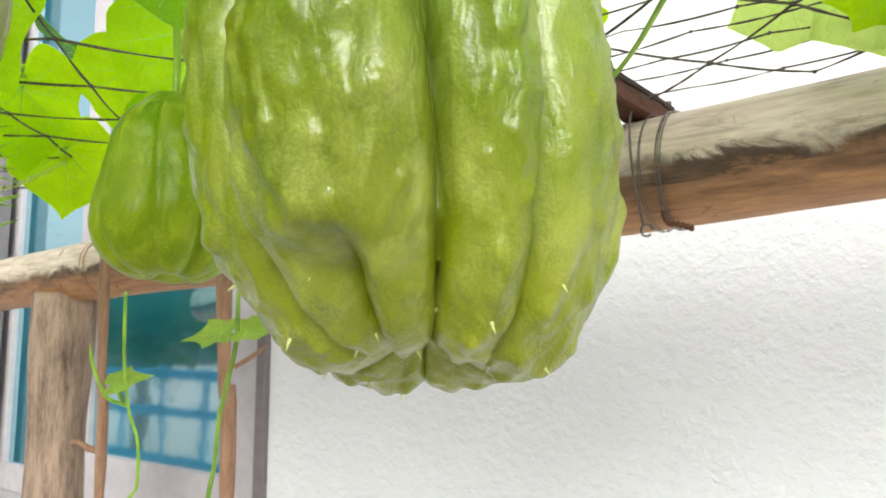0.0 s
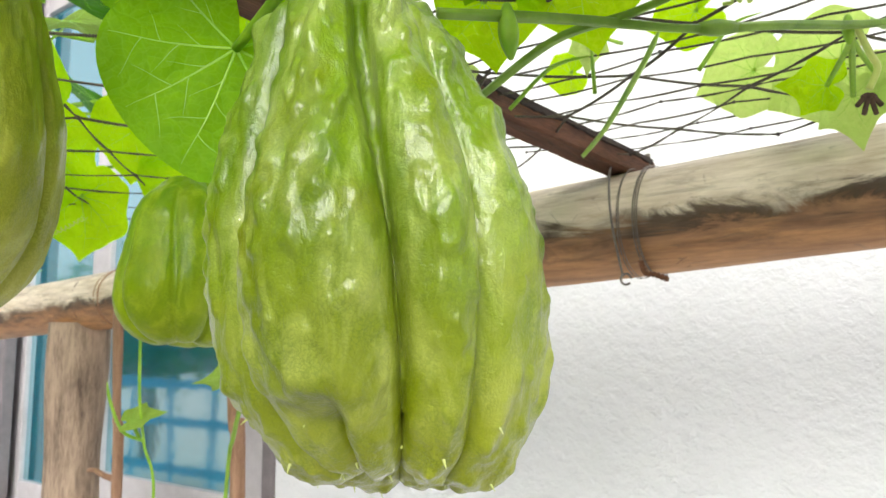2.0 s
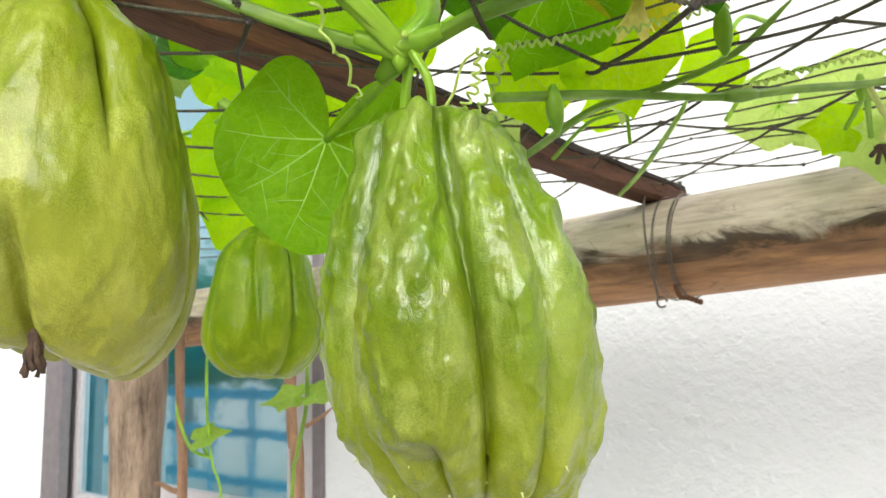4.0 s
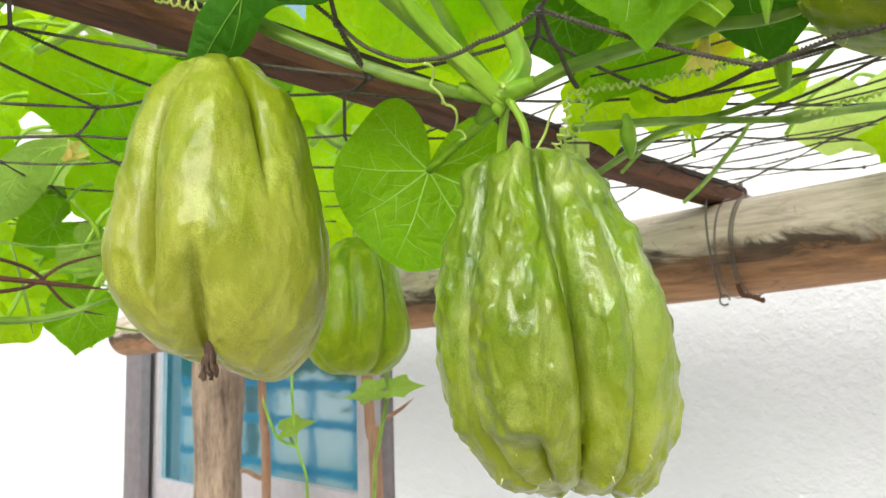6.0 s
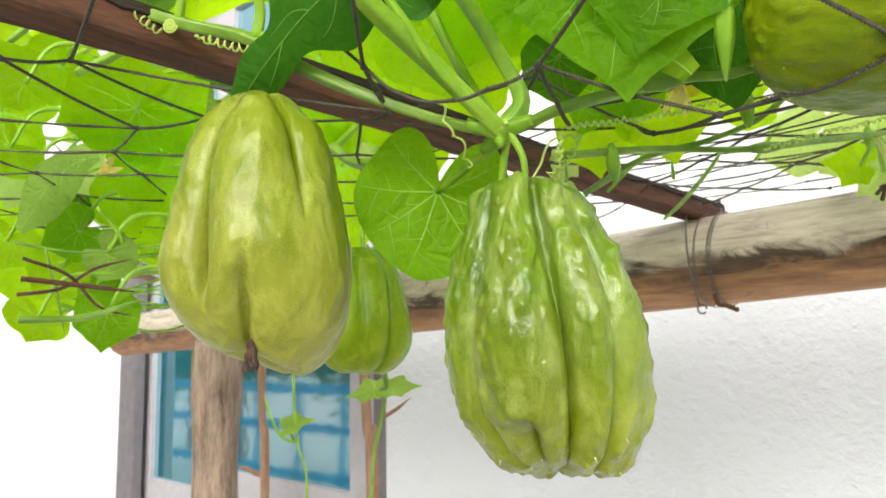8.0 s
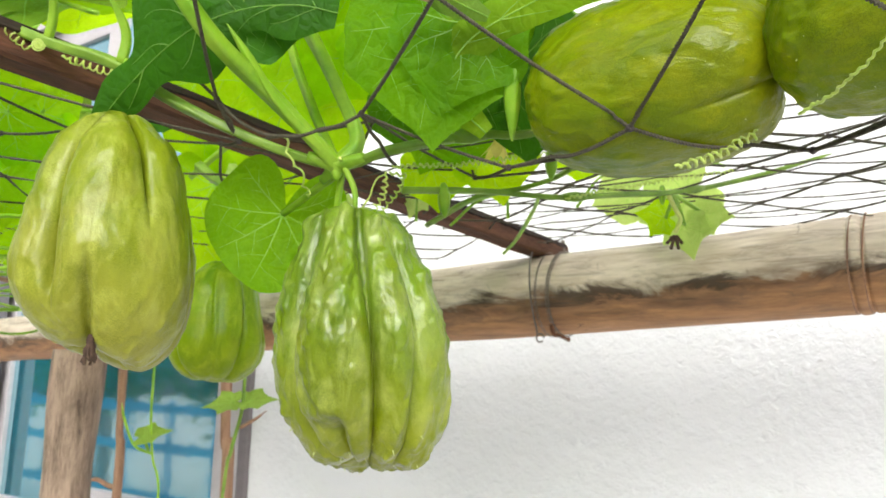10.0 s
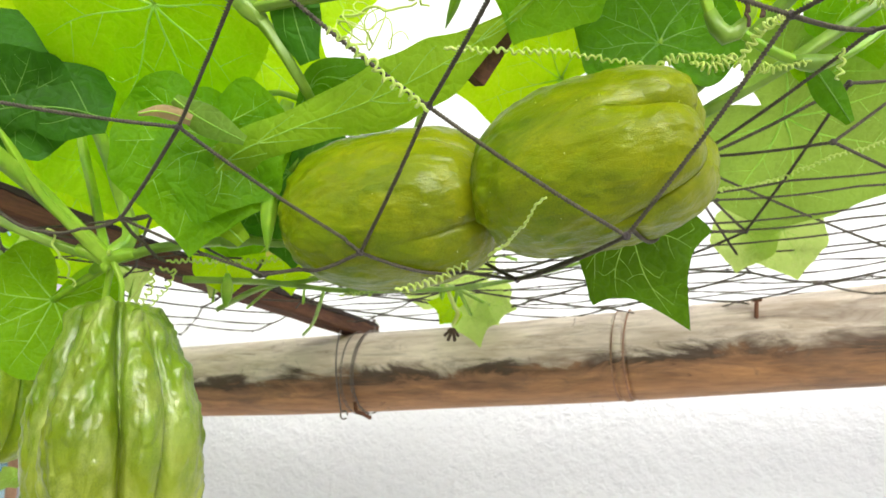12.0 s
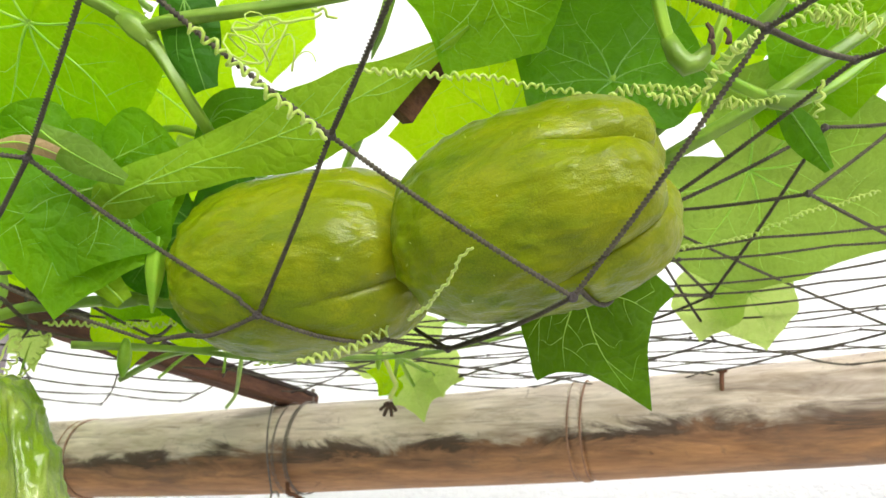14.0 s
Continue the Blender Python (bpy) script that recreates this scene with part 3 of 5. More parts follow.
spine_v, spine_f = tube_data(np.array([(0, 0, -0.0004), (0, 0, 0.0008), (0.0001, 0, 0.0022), (0.0003, 0, 0.0036)]), np.array([0.0007, 0.0005, 0.00028, 0.00006]), 6)
SPINE = bpy.data.meshes.new("spine")
SPINE.from_pydata([tuple(q) for q in spine_v], [], spine_f)
SPINE.materials.append(M_SPINE)


def chayote(label, m, material, spines=0, low=0.55, group="chayote fruits", spine_size=1.0, **shape):
    ob = tagged(empty("chayote"), label, "fruit", group)
    ob.matrix_world = m
    v, f, nor, u = chayote_shape(**shape)
    mesh_part("body", v, f, material, ob)
    rng = random.Random(shape["seed"])
    pick = [i for i in range(len(u)) if low < u[i] < 0.985]
    for i in rng.sample(pick, spines):
        sp = new("spine", SPINE)
        sp.parent = ob
        nv = Vector(nor[i]) + Vector((rng.uniform(-0.3, 0.3), rng.uniform(-0.3, 0.3), -0.35))
        sp.matrix_local = Matrix.Translation(v[i]) @ nv.to_track_quat("Z", "Y").to_matrix().to_4x4() @ Matrix.Scale(spine_size * rng.uniform(0.3, 0.85), 4)
    return ob


def stalk_part(ob, points, r, label="slender green stalk"):
    inv = ob.matrix_world.inverted()
    p = spline([tuple(inv @ Vector(q)) for q in points], 0.002)
    tube("stalk", p, np.linspace(r, r * 1.15, len(p)), M_STEM, ob, label, sides=10, lobes=5, lobe_depth=0.08)


PEAR = ((0, 0), (0.006, 0.24), (0.02, 0.39), (0.05, 0.50), (0.11, 0.60), (0.2, 0.71), (0.287, 0.82), (0.375, 0.905), (0.46, 0.955), (0.55, 0.985), (0.64, 1.0), (0.727, 0.975), (0.815, 0.90), (0.89, 0.77), (0.935, 0.645), (0.965, 0.51), (0.985, 0.36), (1, 0))
BARREL = ((0, 0), (0.006, 0.16), (0.02, 0.25), (0.05, 0.36), (0.09, 0.49), (0.15, 0.65), (0.24, 0.755), (0.333, 0.82), (0.426, 0.88), (0.52, 0.945), (0.61, 0.995), (0.70, 1.0), (0.796, 0.935), (0.852, 0.835), (0.89, 0.74), (0.944, 0.55), (0.982, 0.32), (1, 0))
EGG = ((0, 0), (0.01, 0.30), (0.04, 0.52), (0.12, 0.76), (0.3, 0.95), (0.52, 1.0), (0.72, 0.98), (0.86, 0.85), (0.94, 0.66), (0.98, 0.42), (1, 0))
FIVE = [(60, 15, 0.16, 0.0, 0.3), (128, 15, 0.16, 0.0, 0.3), (195, 15, 0.16, 0.0, 0.3)]
MAIN = chayote("large bright green wrinkled chayote with short spines", pose(0.2636, 0.1105, 1.6787), M_MAIN, low=0.74, spines=26, spine_size=0.8,
    length=0.1335, width=0.0885, profile=PEAR, seed=3, rough=1.15, tilt=(0.13, -0.19), bottom_pull=0.012, lean=(-0.003, -0.0142),
    grooves=[(-44, 12, 0.42, 0.0, 0.04), (-107, 13, 0.30, 0.0, 0.15), (-9, 12, 0.22, 0.02, 0.25), (-72, 17, 0.06, 0.45, 0.68), (-74, 10, 0.50, 0.78, 0.86, 0.88, 1.3)] + FIVE)
stalk_part(MAIN, [(0.2615, 0.103, 1.7425), (0.2616, 0.1015, 1.7549), (0.2575, 0.098, 1.7660)], 0.0014)
LEFT = chayote("pale yellow-green smooth chayote with a dried blossom end", pose(0.1715, 0.0255, 1.7245), M_LEFT, spines=0,
    length=0.127, width=0.0850, profile=BARREL, seed=8, rough=0.45, tilt=(-0.05, -0.36), bottom_pull=0.012, lean=(0.008, -0.006), crown=0.9,
    grooves=[(-7, 10, 0.38, 0.0, 0.04, 0.24), (-76, 12, 0.46, 0.0, 0.05, 0.62), (-46, 11, 0.36, 0.56, 0.84), (48, 12, 0.13, 0.3, 0.7), (90, 14, 0.14, 0, 0.3), (150, 14, 0.14, 0, 0.3), (215, 14, 0.12, 0, 0.3)])
stalk_part(LEFT, [(0.1735, 0.0225, 1.788), (0.174, 0.022, 1.80), (0.176, 0.024, 1.815)], 0.002)
REAR_C = (0.033, 0.2084, 1.699)
REAR = chayote("smaller green chayote hanging near the pole", pose(*REAR_C), M_REAR, spines=0,
    length=0.099, width=0.075, profile=BARREL, seed=12, rough=0.3, tilt=(0.04, -0.04), bottom_pull=0.008, seg=200, rings=150,
    grooves=[(-46, 10, 0.10, 0.0, 0.2), (-4, 10, 0.20, 0.0, 0.2), (-95, 13, 0.12, 0.2, 0.5), (40, 13, 0.13, 0, 0.3), (110, 14, 0.13, 0, 0.3), (180, 14, 0.13, 0, 0.3), (235, 14, 0.1, 0, 0.3)])
stalk_part(REAR, [(REAR_C[0], REAR_C[1], REAR_C[2] + 0.044), (REAR_C[0], REAR_C[1], REAR_C[2] + 0.07), (REAR_C[0] + 0.01, REAR_C[1] - 0.01, REAR_C[2] + 0.10)], 0.0018)


def lying(centre, axis, roll):
    q = (-Vector(axis)).to_track_quat("Z", "Y")
    return Matrix.Translation(centre) @ q.to_matrix().to_4x4() @ pose(0, 0, 0, 0, 0, roll)


R1_C, R1_AX = (0.4128, 0.117, 1.7858), (0.987, 0.155, 0.043)
R2_C, R2_AX = (0.5111, 0.0992, 1.7901), (0.981, -0.149, 0.124)
chayote("green chayote lying in the sagging net", lying(R1_C, R1_AX, 30), M_NETF, spines=60, low=0.02, spine_size=0.5,
    length=0.108, width=0.0765, profile=EGG, seed=21, rough=0.45, tilt=(0.0, 0.0), bottom_pull=0.012,
    grooves=[(10, 16, 0.14, 0.55, 0.9), (80, 16, 0.14, 0.4, 0.9), (150, 16, 0.14, 0.5, 0.9), (220, 16, 0.14, 0.5, 0.9), (290, 16, 0.14, 0.5, 0.9)])
chayote("larger green chayote with folded blossom end lying in the net", lying(R2_C, R2_AX, 0), M_NETF, spines=40, low=0.02, spine_size=0.5,
    length=0.102, width=0.0705, profile=EGG, seed=29, rough=0.55, tilt=(0.0, 0.0), bottom_pull=0.014,
    grooves=[(15, 12, 0.38, 0.62, 0.84), (85, 12, 0.42, 0.6, 0.82), (150, 12, 0.38, 0.62, 0.84), (225, 14, 0.2, 0.5, 0.85), (295, 14, 0.2, 0.5, 0.85)])

# dried blossom under the pale fruit
dried = tagged(empty("dried_blossom", (0.184, 0.014, 1.6705)), "shrivelled brown blossom under the pale chayote", "blossom")
for k in range(8):
    a = k * 0.9
    p = spline([(0, 0, 0.006), (0.0012 * math.cos(a), 0.0012 * math.sin(a), 0.001), (0.0022 * math.cos(a), 0.0022 * math.sin(a), -0.003), (0.0028 * math.cos(a + 0.6), 0.0028 * math.sin(a + 0.6), -0.0055 - 0.001 * (k % 3))], 0.0012)
    tube("petal", p, np.linspace(0.0013, 0.0008, len(p)) * (1 + 0.4 * np.sin(np.arange(len(p)) * 1.7 + k)), M_DRY, dried, sides=6)


# ---- the net ----
NET_A, NET_B, NET_O = np.array([0.050, 0.062]), np.array([0.058, -0.052]), np.array([0.37, 0.015])
KNOWN = {(0, 0): (0.365, 0.022, 1.796), (1, 0): (0.412, 0.090, 1.760), (1, 1): (0.466, 0.037, 1.796), (2, 1): (0.528, 0.079, 1.754),
         (2, 2): (0.586, 0.045, 1.812), (0, -1): (0.301, 0.059, 1.775), (-1, -1): (0.2175, 0.0465, 1.794), (-1, -2): (0.2166, 0.0631, 1.7772), (-1, 0): (0.284, -0.021, 1.805), (1, -2): (0.287, 0.178, 1.776),
         (-3, -3): (0.040, 0.029, 1.801), (-2, -2): (0.085, -0.026, 1.814), (1, -1): (0.348, 0.108, 1.756), (2, 0): (0.470, 0.132, 1.752),
         (0, 1): (0.425, -0.019, 1.829), (1, 2): (0.522, -0.025, 1.813), (3, 2): (0.616, 0.099, 1.831), (3, 1): (0.541, 0.161, 1.809), (4, 1): (0.6146, 0.1606, 1.8396), (5, 1): (0.607, 0.172, 1.817),
         (4, 2): (0.659, 0.186, 1.851), (5, 2): (0.674, 0.213, 1.880), (5, 0): (0.533, 0.224, 1.838), (3, 3): (0.634, 0.077, 1.827)}
PARTED = {((4, 1), (5, 1)), ((3, 2), (4, 2)), ((-1, -1), (0, -1)), ((-2, -1), (-1, -1))}
rng = random.Random(5)


def net_node(i, j):
    jx, jy, jz = (random.Random(i * 131 + j * 977 + k).uniform(-1, 1) for k in range(3))
    if (i, j) in KNOWN:
        return np.array(KNOWN[i, j])
    x, y = NET_O + i * NET_A + j * NET_B + 0.006 * np.array([jx, jy])
    z = 1.800 + 0.03 * max(0, x - 0.45) + 0.0025 * jz - 0.012 * math.exp(-((x - 0.45) ** 2 + (y - 0.12) ** 2) / 0.02)
    return np.array([x, y, z])


ELLIPSOIDS = []
for c, ax, ln, wd in ((R1_C, R1_AX, 0.110, 0.0785), (R2_C, R2_AX, 0.104, 0.0725)):
    ELLIPSOIDS.append((np.array(c), np.array(Vector(ax).normalized()), ln / 2, wd / 2))


def push_out(p):
    """Lays a cord on the lying fruits instead of through them."""
    for c, ax, a, b in ELLIPSOIDS:
        d = p - c
        along = d @ ax
        across = d - ax * along
        q = (abs(along) / a) ** 2.6 + (np.linalg.norm(across) / b) ** 2.6
        if q < 1:
            down = np.array([0, -0.5, -1.0])
            across = across + down * 0.001
            want = b * max(0.0, 1 - (abs(along) / a) ** 2.6) ** (1 / 2.6)
            p = c + ax * along + across / max(np.linalg.norm(across), 1e-6) * max(want, np.linalg.norm(across))
    return p


net = tagged(empty("rope_net"), "dark grey knotted twisted-cord trellis net, sagging under fruit", "net")
I0, I1, J0, J1 = -14, 13, -12, 12


def inside_net(p):
    return -1.0 < p[0] < 1.25 and -0.5 < p[1] < 0.56


def cord_path(a, b, near):
    n = 230 if near else 10
    t = np.linspace(0, 1, n, endpoint=False)[:, None]
    p = a + (b - a) * t
    p[:, 2] -= 0.0015 * np.sin(math.pi * t[:, 0])
    return np.array([push_out(q) for q in p]) if near else p


def strand(nodes, parent, radius=0.00072):
    """One unbroken cord from knot to knot, twisted where the camera comes near."""
    pieces = []
    for a, b in zip(nodes, nodes[1:]):
        near = abs(a[0] - 0.42) < 0.42 and abs(a[1] - 0.1) < 0.3
        pieces.append(cord_path(a, b, near))
    p = np.vstack(pieces + [nodes[-1][None]])
    v, f = tube_data(p, radius, 8, lobes=2, lobe_depth=0.42, twist=2300.0)
    mesh_part("cord", v, f, M_ROPE, parent)


def knitted(parent, node, i_range, j_range, inside, knot_scale):
    for first, second, flip in ((j_range, i_range, False), (i_range, j_range, True)):
        for b in first:
            run = []
            for a in list(second) + [None]:
                p = None if a is None else node(b, a) if flip else node(a, b)
                here = None if a is None else (b, a) if flip else (a, b)
                if run and (last, here) in PARTED:
                    if len(run) > 1:
                        strand(run, parent)
                    run = []
                last = here
                if p is not None and inside(p):
                    run.append(p)
                    if not flip:
                        kn = new("knot", KNOT)
                        kn.parent = parent
                        kn.matrix_local = Matrix.Translation(push_out(p)) @ pose(0, 0, 0, a * 50, b * 70, a * 30) @ Matrix.Scale(knot_scale, 4)
                    continue
                if len(run) > 1:
                    strand(run, parent)
                run = []


kv, kf = [], []
for k in range(3):
    a = np.linspace(0, 2 * math.pi, 14)
    ring = np.c_[0.0017 * np.cos(a), 0.0017 * np.sin(a), 0.0006 * np.sin(2 * a)]
    ring = ring @ np.array(Euler((k * 1.1, k * 0.8, 0)).to_matrix()).T
    v, f = tube_data(ring, 0.0011, 6)
    f = [tuple(i + sum(map(len, kv)) for i in q) for q in f]
    kv.append(v)
    kf += f
KNOT = bpy.data.meshes.new("knot")
KNOT.from_pydata([tuple(q) for q in np.vstack(kv)], [], kf)
KNOT.polygons.foreach_set("use_smooth", [True] * len(KNOT.polygons))
KNOT.materials.append(M_KNOT)
knitted(net, net_node, range(I0, I1), range(J0, J1), inside_net, 0.60)


def second_node(i, j):
    r = random.Random(i * 71 + j * 313)
    x = -0.35 + 0.072 * i + 0.036 * (j % 2) + r.uniform(-0.006, 0.006)
    y = 0.20 + 0.030 * j + r.uniform(-0.004, 0.004)
    return np.array([x, y, 1.806 + 0.022 * (y - 0.2) + 0.03 * max(0, x - 0.45) + r.uniform(-0.004, 0.004)])


gathered = tagged(empty("rope_net"), "gathered edge of dark cord net stretched to the pole", "net")
for j in range(12):
    strand([second_node(i, j) for i in range(6, 22)], gathered, 0.00055)
for i in range(6, 22, 2):
    for j in range(12):
        kn = new("knot", KNOT)
        kn.parent = gathered
        kn.matrix_local = Matrix.Translation(second_node(i, j)) @ pose(0, 0, 0, i * 50, j * 70, 0) @ Matrix.Scale(0.45, 4)


for line in (
    ((0.204, 0.026, 1.818), (0.218, 0.047, 1.794), (0.2365, 0.0505, 1.778), (0.2555, 0.056, 1.7715), (0.278, 0.0575, 1.7715), (0.301, 0.059, 1.775)),
    ((0.218, 0.047, 1.794), (0.2175, 0.056, 1.786), (0.2166, 0.0631, 1.7772)),
    ((0.301, 0.059, 1.775), (0.292, 0.083, 1.7705), (0.2805, 0.1106, 1.7677)),
):
    strand([np.array(q) for q in line], gathered)

# ---- leaves ----
def leaf_outline(phi, kind):
    """Distance of the leaf's edge from the stalk's end, by the angle from the tip, for a leaf about one unit across."""
    a = np.abs(phi)
    r = 0.50 + 0.06 * np.cos(phi)
    sinus = np.exp(-(((math.pi - a) / 0.33) ** 2))
    if kind == "round":
        r = r + 0.012 * np.cos(5 * phi) + 0.012 * np.exp(-((a / 0.14) ** 2))
    elif kind == "arrow":
        r = r - 0.07 + 0.50 * np.exp(-a / 0.24) + 0.22 * np.exp(-np.abs(a - 0.98) / 0.24) + 0.10 * np.exp(-(((a - 2.0) / 0.25) ** 2))
    elif kind == "pointed":
        r = r - 0.06 + 0.26 * np.exp(-((a / 0.20) ** 2)) + 0.15 * np.exp(-(((a - 1.05) / 0.18) ** 2)) + 0.08 * np.exp(-(((a - 1.95) / 0.2) ** 2))
    else:
        r = r + 0.17 * np.exp(-a / 0.20) + 0.05 * np.exp(-(((a - 1.0) / 0.2) ** 2)) + 0.03 * np.exp(-(((a - 1.9) / 0.25) ** 2))
    return r * (1 - (0.86 if kind == "round" else 0.72) * sinus)


def leaf_data(size, kind, cup, droop, wave, fold, seed):
    def surface(rho, phi):
        r = leaf_outline(phi, kind) * size * rho
        x, y = r * np.cos(phi), r * np.sin(phi)
        z = cup * (x * x + y * y) / size - droop * np.clip(x, 0, None) ** 2 / size + fold * np.abs(y)
        z = z + wave * size * rho**2 * (0.55 * np.sin(5 * phi + seed) + 0.3 * np.sin(9 * phi + 2 * seed))
        z = z - 0.012 * size * np.cos(7 * phi) * rho
        return np.stack([x, y, z], -1)

    seg, rings = 72, 10
    phi = np.linspace(-math.pi, math.pi, seg, endpoint=False)
    verts = [np.array([[0, 0, 0.0]])]
    for k in range(1, rings + 1):
        verts.append(surface(np.full(seg, k / rings) * (1 + (0.006 * np.sin(17 * phi + seed) if k == rings and kind != "round" else 0)), phi))
    verts = np.vstack(verts)
    faces = [(0, 1 + j, 1 + (j + 1) % seg) for j in range(seg)]
    for k in range(rings - 1):
        for j in range(seg):
            a, b = 1 + k * seg + j, 1 + k * seg + (j + 1) % seg
            faces.append((a, a + seg, b + seg, b))
    veins = []
    for ang in (0, 0.62, -0.62, 1.25, -1.25, 2.05, -2.05):
        sg = np.sign(ang) if ang else (1 if int(seed) % 2 else -1)
        t = np.linspace(0.0, 0.94, 18)
        bow = 0.16 * np.sin(t * 2.4) + 0.05 * np.sin(t * 5 + seed)
        p = surface(t, ang + sg * bow)
        one = [tube_data(p, np.linspace(0.0060, 0.0009, 18) * size, 6)]
        for k, s in enumerate((0.26, 0.42, 0.56, 0.70)):
            side = 1 if k % 2 else -1
            u = np.linspace(0, 1, 8)
            turn = ang + sg * (0.16 * np.sin(s * 2.4) + 0.05 * np.sin(s * 5 + seed))
            p = surface(s + (0.30 - 0.16 * s) * u, turn + side * (0.36 * u + 0.06 * np.sin(3 * u)) * (1 if abs(ang) < 1.9 else 0.55))
            one.append(tube_data(p, np.linspace(0.0021, 0.0005, 8) * size, 4))
        veins.append(joined(one))
    return (verts, faces), veins


def leaf_matrix(base, tip, normal):
    x = Vector(tip).normalized()
    z = Vector(normal)
    z = (z - x * z.dot(x)).normalized()
    y = z.cross(x)
    return Matrix.Translation(base) @ Matrix((x, y, z)).transposed().to_4x4()


LEAF_LABEL = "broad green chayote leaf glowing with light from above"


def leaf(base, tip, normal, size, material=None, kind="heart", cup=0.25, droop=0.3, wave=0.03, fold=0.0, stalk=None, seed=0, label=LEAF_LABEL, stalk_r=0.0018):
    ob = tagged(empty("vine_leaf"), label, "leaf", "chayote leaves")
    m = leaf_matrix(base, tip, normal)
    ob.matrix_world = m
    (v, f), veins = leaf_data(size, kind, cup, droop, wave, fold, seed)
    mesh_part("blade", v, f, material or M_LEAF, ob)
    for vv, vf in veins:
        mesh_part("vein", vv, vf, M_VEIN_DARK if material in (M_LEAF_DARK, M_LEAF_DEEP) else M_VEIN, ob)
    if stalk:
        inv = m.inverted()
        p = spline([tuple(inv @ Vector(q)) for q in [tuple(base)] + list(stalk)], 0.006)
        tube("petiole", p, np.linspace(stalk_r * 0.8, stalk_r, len(p)), M_STEM, ob, sides=8, lobes=4, lobe_depth=0.08)
    return ob


# the heart-shaped leaf beside the large fruit
leaf((0.1998, 0.112, 1.7505), (-0.12, -0.2, -1.0), (0.72, -0.66, 0.10), 0.080, M_LEAF_MID, kind="round", cup=0.15, droop=0.15, wave=0.02, seed=2, stalk=[(0.2281, 0.1062, 1.759), (0.2505, 0.1027, 1.7661)], stalk_r=0.0022, label="rounded heart-shaped chayote leaf beside the large fruit")


def strip_leaf(label, facing, *pieces):
    """A folded or rolled leaf: strips of blade along a midrib, each (name, midrib, widths, material)."""
    ob = tagged(empty("vine_leaf"), label, "leaf", "chayote leaves")
    facing = np.array(Vector(facing).normalized())
    for name, mid, widths, material in pieces:
        p = spline(mid, 0.002)
        w = []
        for row in np.array([q if isinstance(q, tuple) else (q / 2, q / 2) for q in widths]).T:
            row = np.interp(np.linspace(0, 1, len(p)), np.linspace(0, 1, len(widths)), row)
            w.append(np.convolve(np.r_[[row[0]] * 3, row, [row[-1]] * 3], np.ones(7) / 7, "valid"))
        side = np.cross(np.gradient(p, axis=0), facing)
        side /= np.linalg.norm(side, axis=1)[:, None]
        us = np.linspace(-1, 1, 13)

        def lay(i, u):
            edge = 1 + 0.10 * noise.noise(Vector((i * 0.11, 7 * np.sign(u), 0)))
            bend = 0.30 * u * u - 0.10 * noise.noise(Vector((i * 0.07, u * 1.4, 3)))
            half = w[0 if u < 0 else 1][i]
            return p[i] + side[i] * half * u * edge - facing * half * bend

        verts = [lay(i, u) for i in range(len(p)) for u in us]
        faces = [(i * 13 + j, i * 13 + j + 1, i * 13 + j + 14, i * 13 + j + 13) for i in range(len(p) - 1) for j in range(12)]
        blade = mesh_part(name, verts, faces, material, ob)
        vein = M_VEIN_DARK if material in (M_LEAF_DARK, M_LEAF_DEEP) else M_VEIN
        rib = np.array([lay(i, 0.0) for i in range(len(p))]) + facing * 0.0003
        tube("vein", rib, np.linspace(0.00042, 0.0002, len(p)), vein, ob, sides=5)
        for n0, i in enumerate(range(5, len(p) - 12, 9)):
            for sg in (-1, 1) if n0 % 3 == 0 else ((-1) ** n0,):
                q = np.array([lay(min(i + k, len(p) - 1), sg * (0.085 - 0.002 * k) * k) for k in range(11)]) + facing * 0.0002
                tube("vein", q, np.linspace(0.00032, 0.00012, 11), vein, ob, sides=4)
    return ob


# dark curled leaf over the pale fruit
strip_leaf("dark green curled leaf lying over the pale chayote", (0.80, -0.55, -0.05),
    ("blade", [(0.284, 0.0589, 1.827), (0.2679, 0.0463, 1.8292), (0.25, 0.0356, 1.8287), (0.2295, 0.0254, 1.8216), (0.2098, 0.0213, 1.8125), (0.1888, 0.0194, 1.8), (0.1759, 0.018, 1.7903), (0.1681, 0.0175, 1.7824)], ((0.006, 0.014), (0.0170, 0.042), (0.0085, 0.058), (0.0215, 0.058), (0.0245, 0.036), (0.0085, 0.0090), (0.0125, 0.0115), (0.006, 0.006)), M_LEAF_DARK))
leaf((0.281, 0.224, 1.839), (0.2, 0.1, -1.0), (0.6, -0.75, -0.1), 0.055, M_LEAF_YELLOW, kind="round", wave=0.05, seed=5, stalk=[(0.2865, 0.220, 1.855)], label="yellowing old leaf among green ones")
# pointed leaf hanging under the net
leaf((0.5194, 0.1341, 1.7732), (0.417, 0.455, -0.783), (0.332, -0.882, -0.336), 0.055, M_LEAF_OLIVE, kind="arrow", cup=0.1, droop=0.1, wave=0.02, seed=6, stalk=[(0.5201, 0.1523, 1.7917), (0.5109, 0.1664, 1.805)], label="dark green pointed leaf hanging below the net")
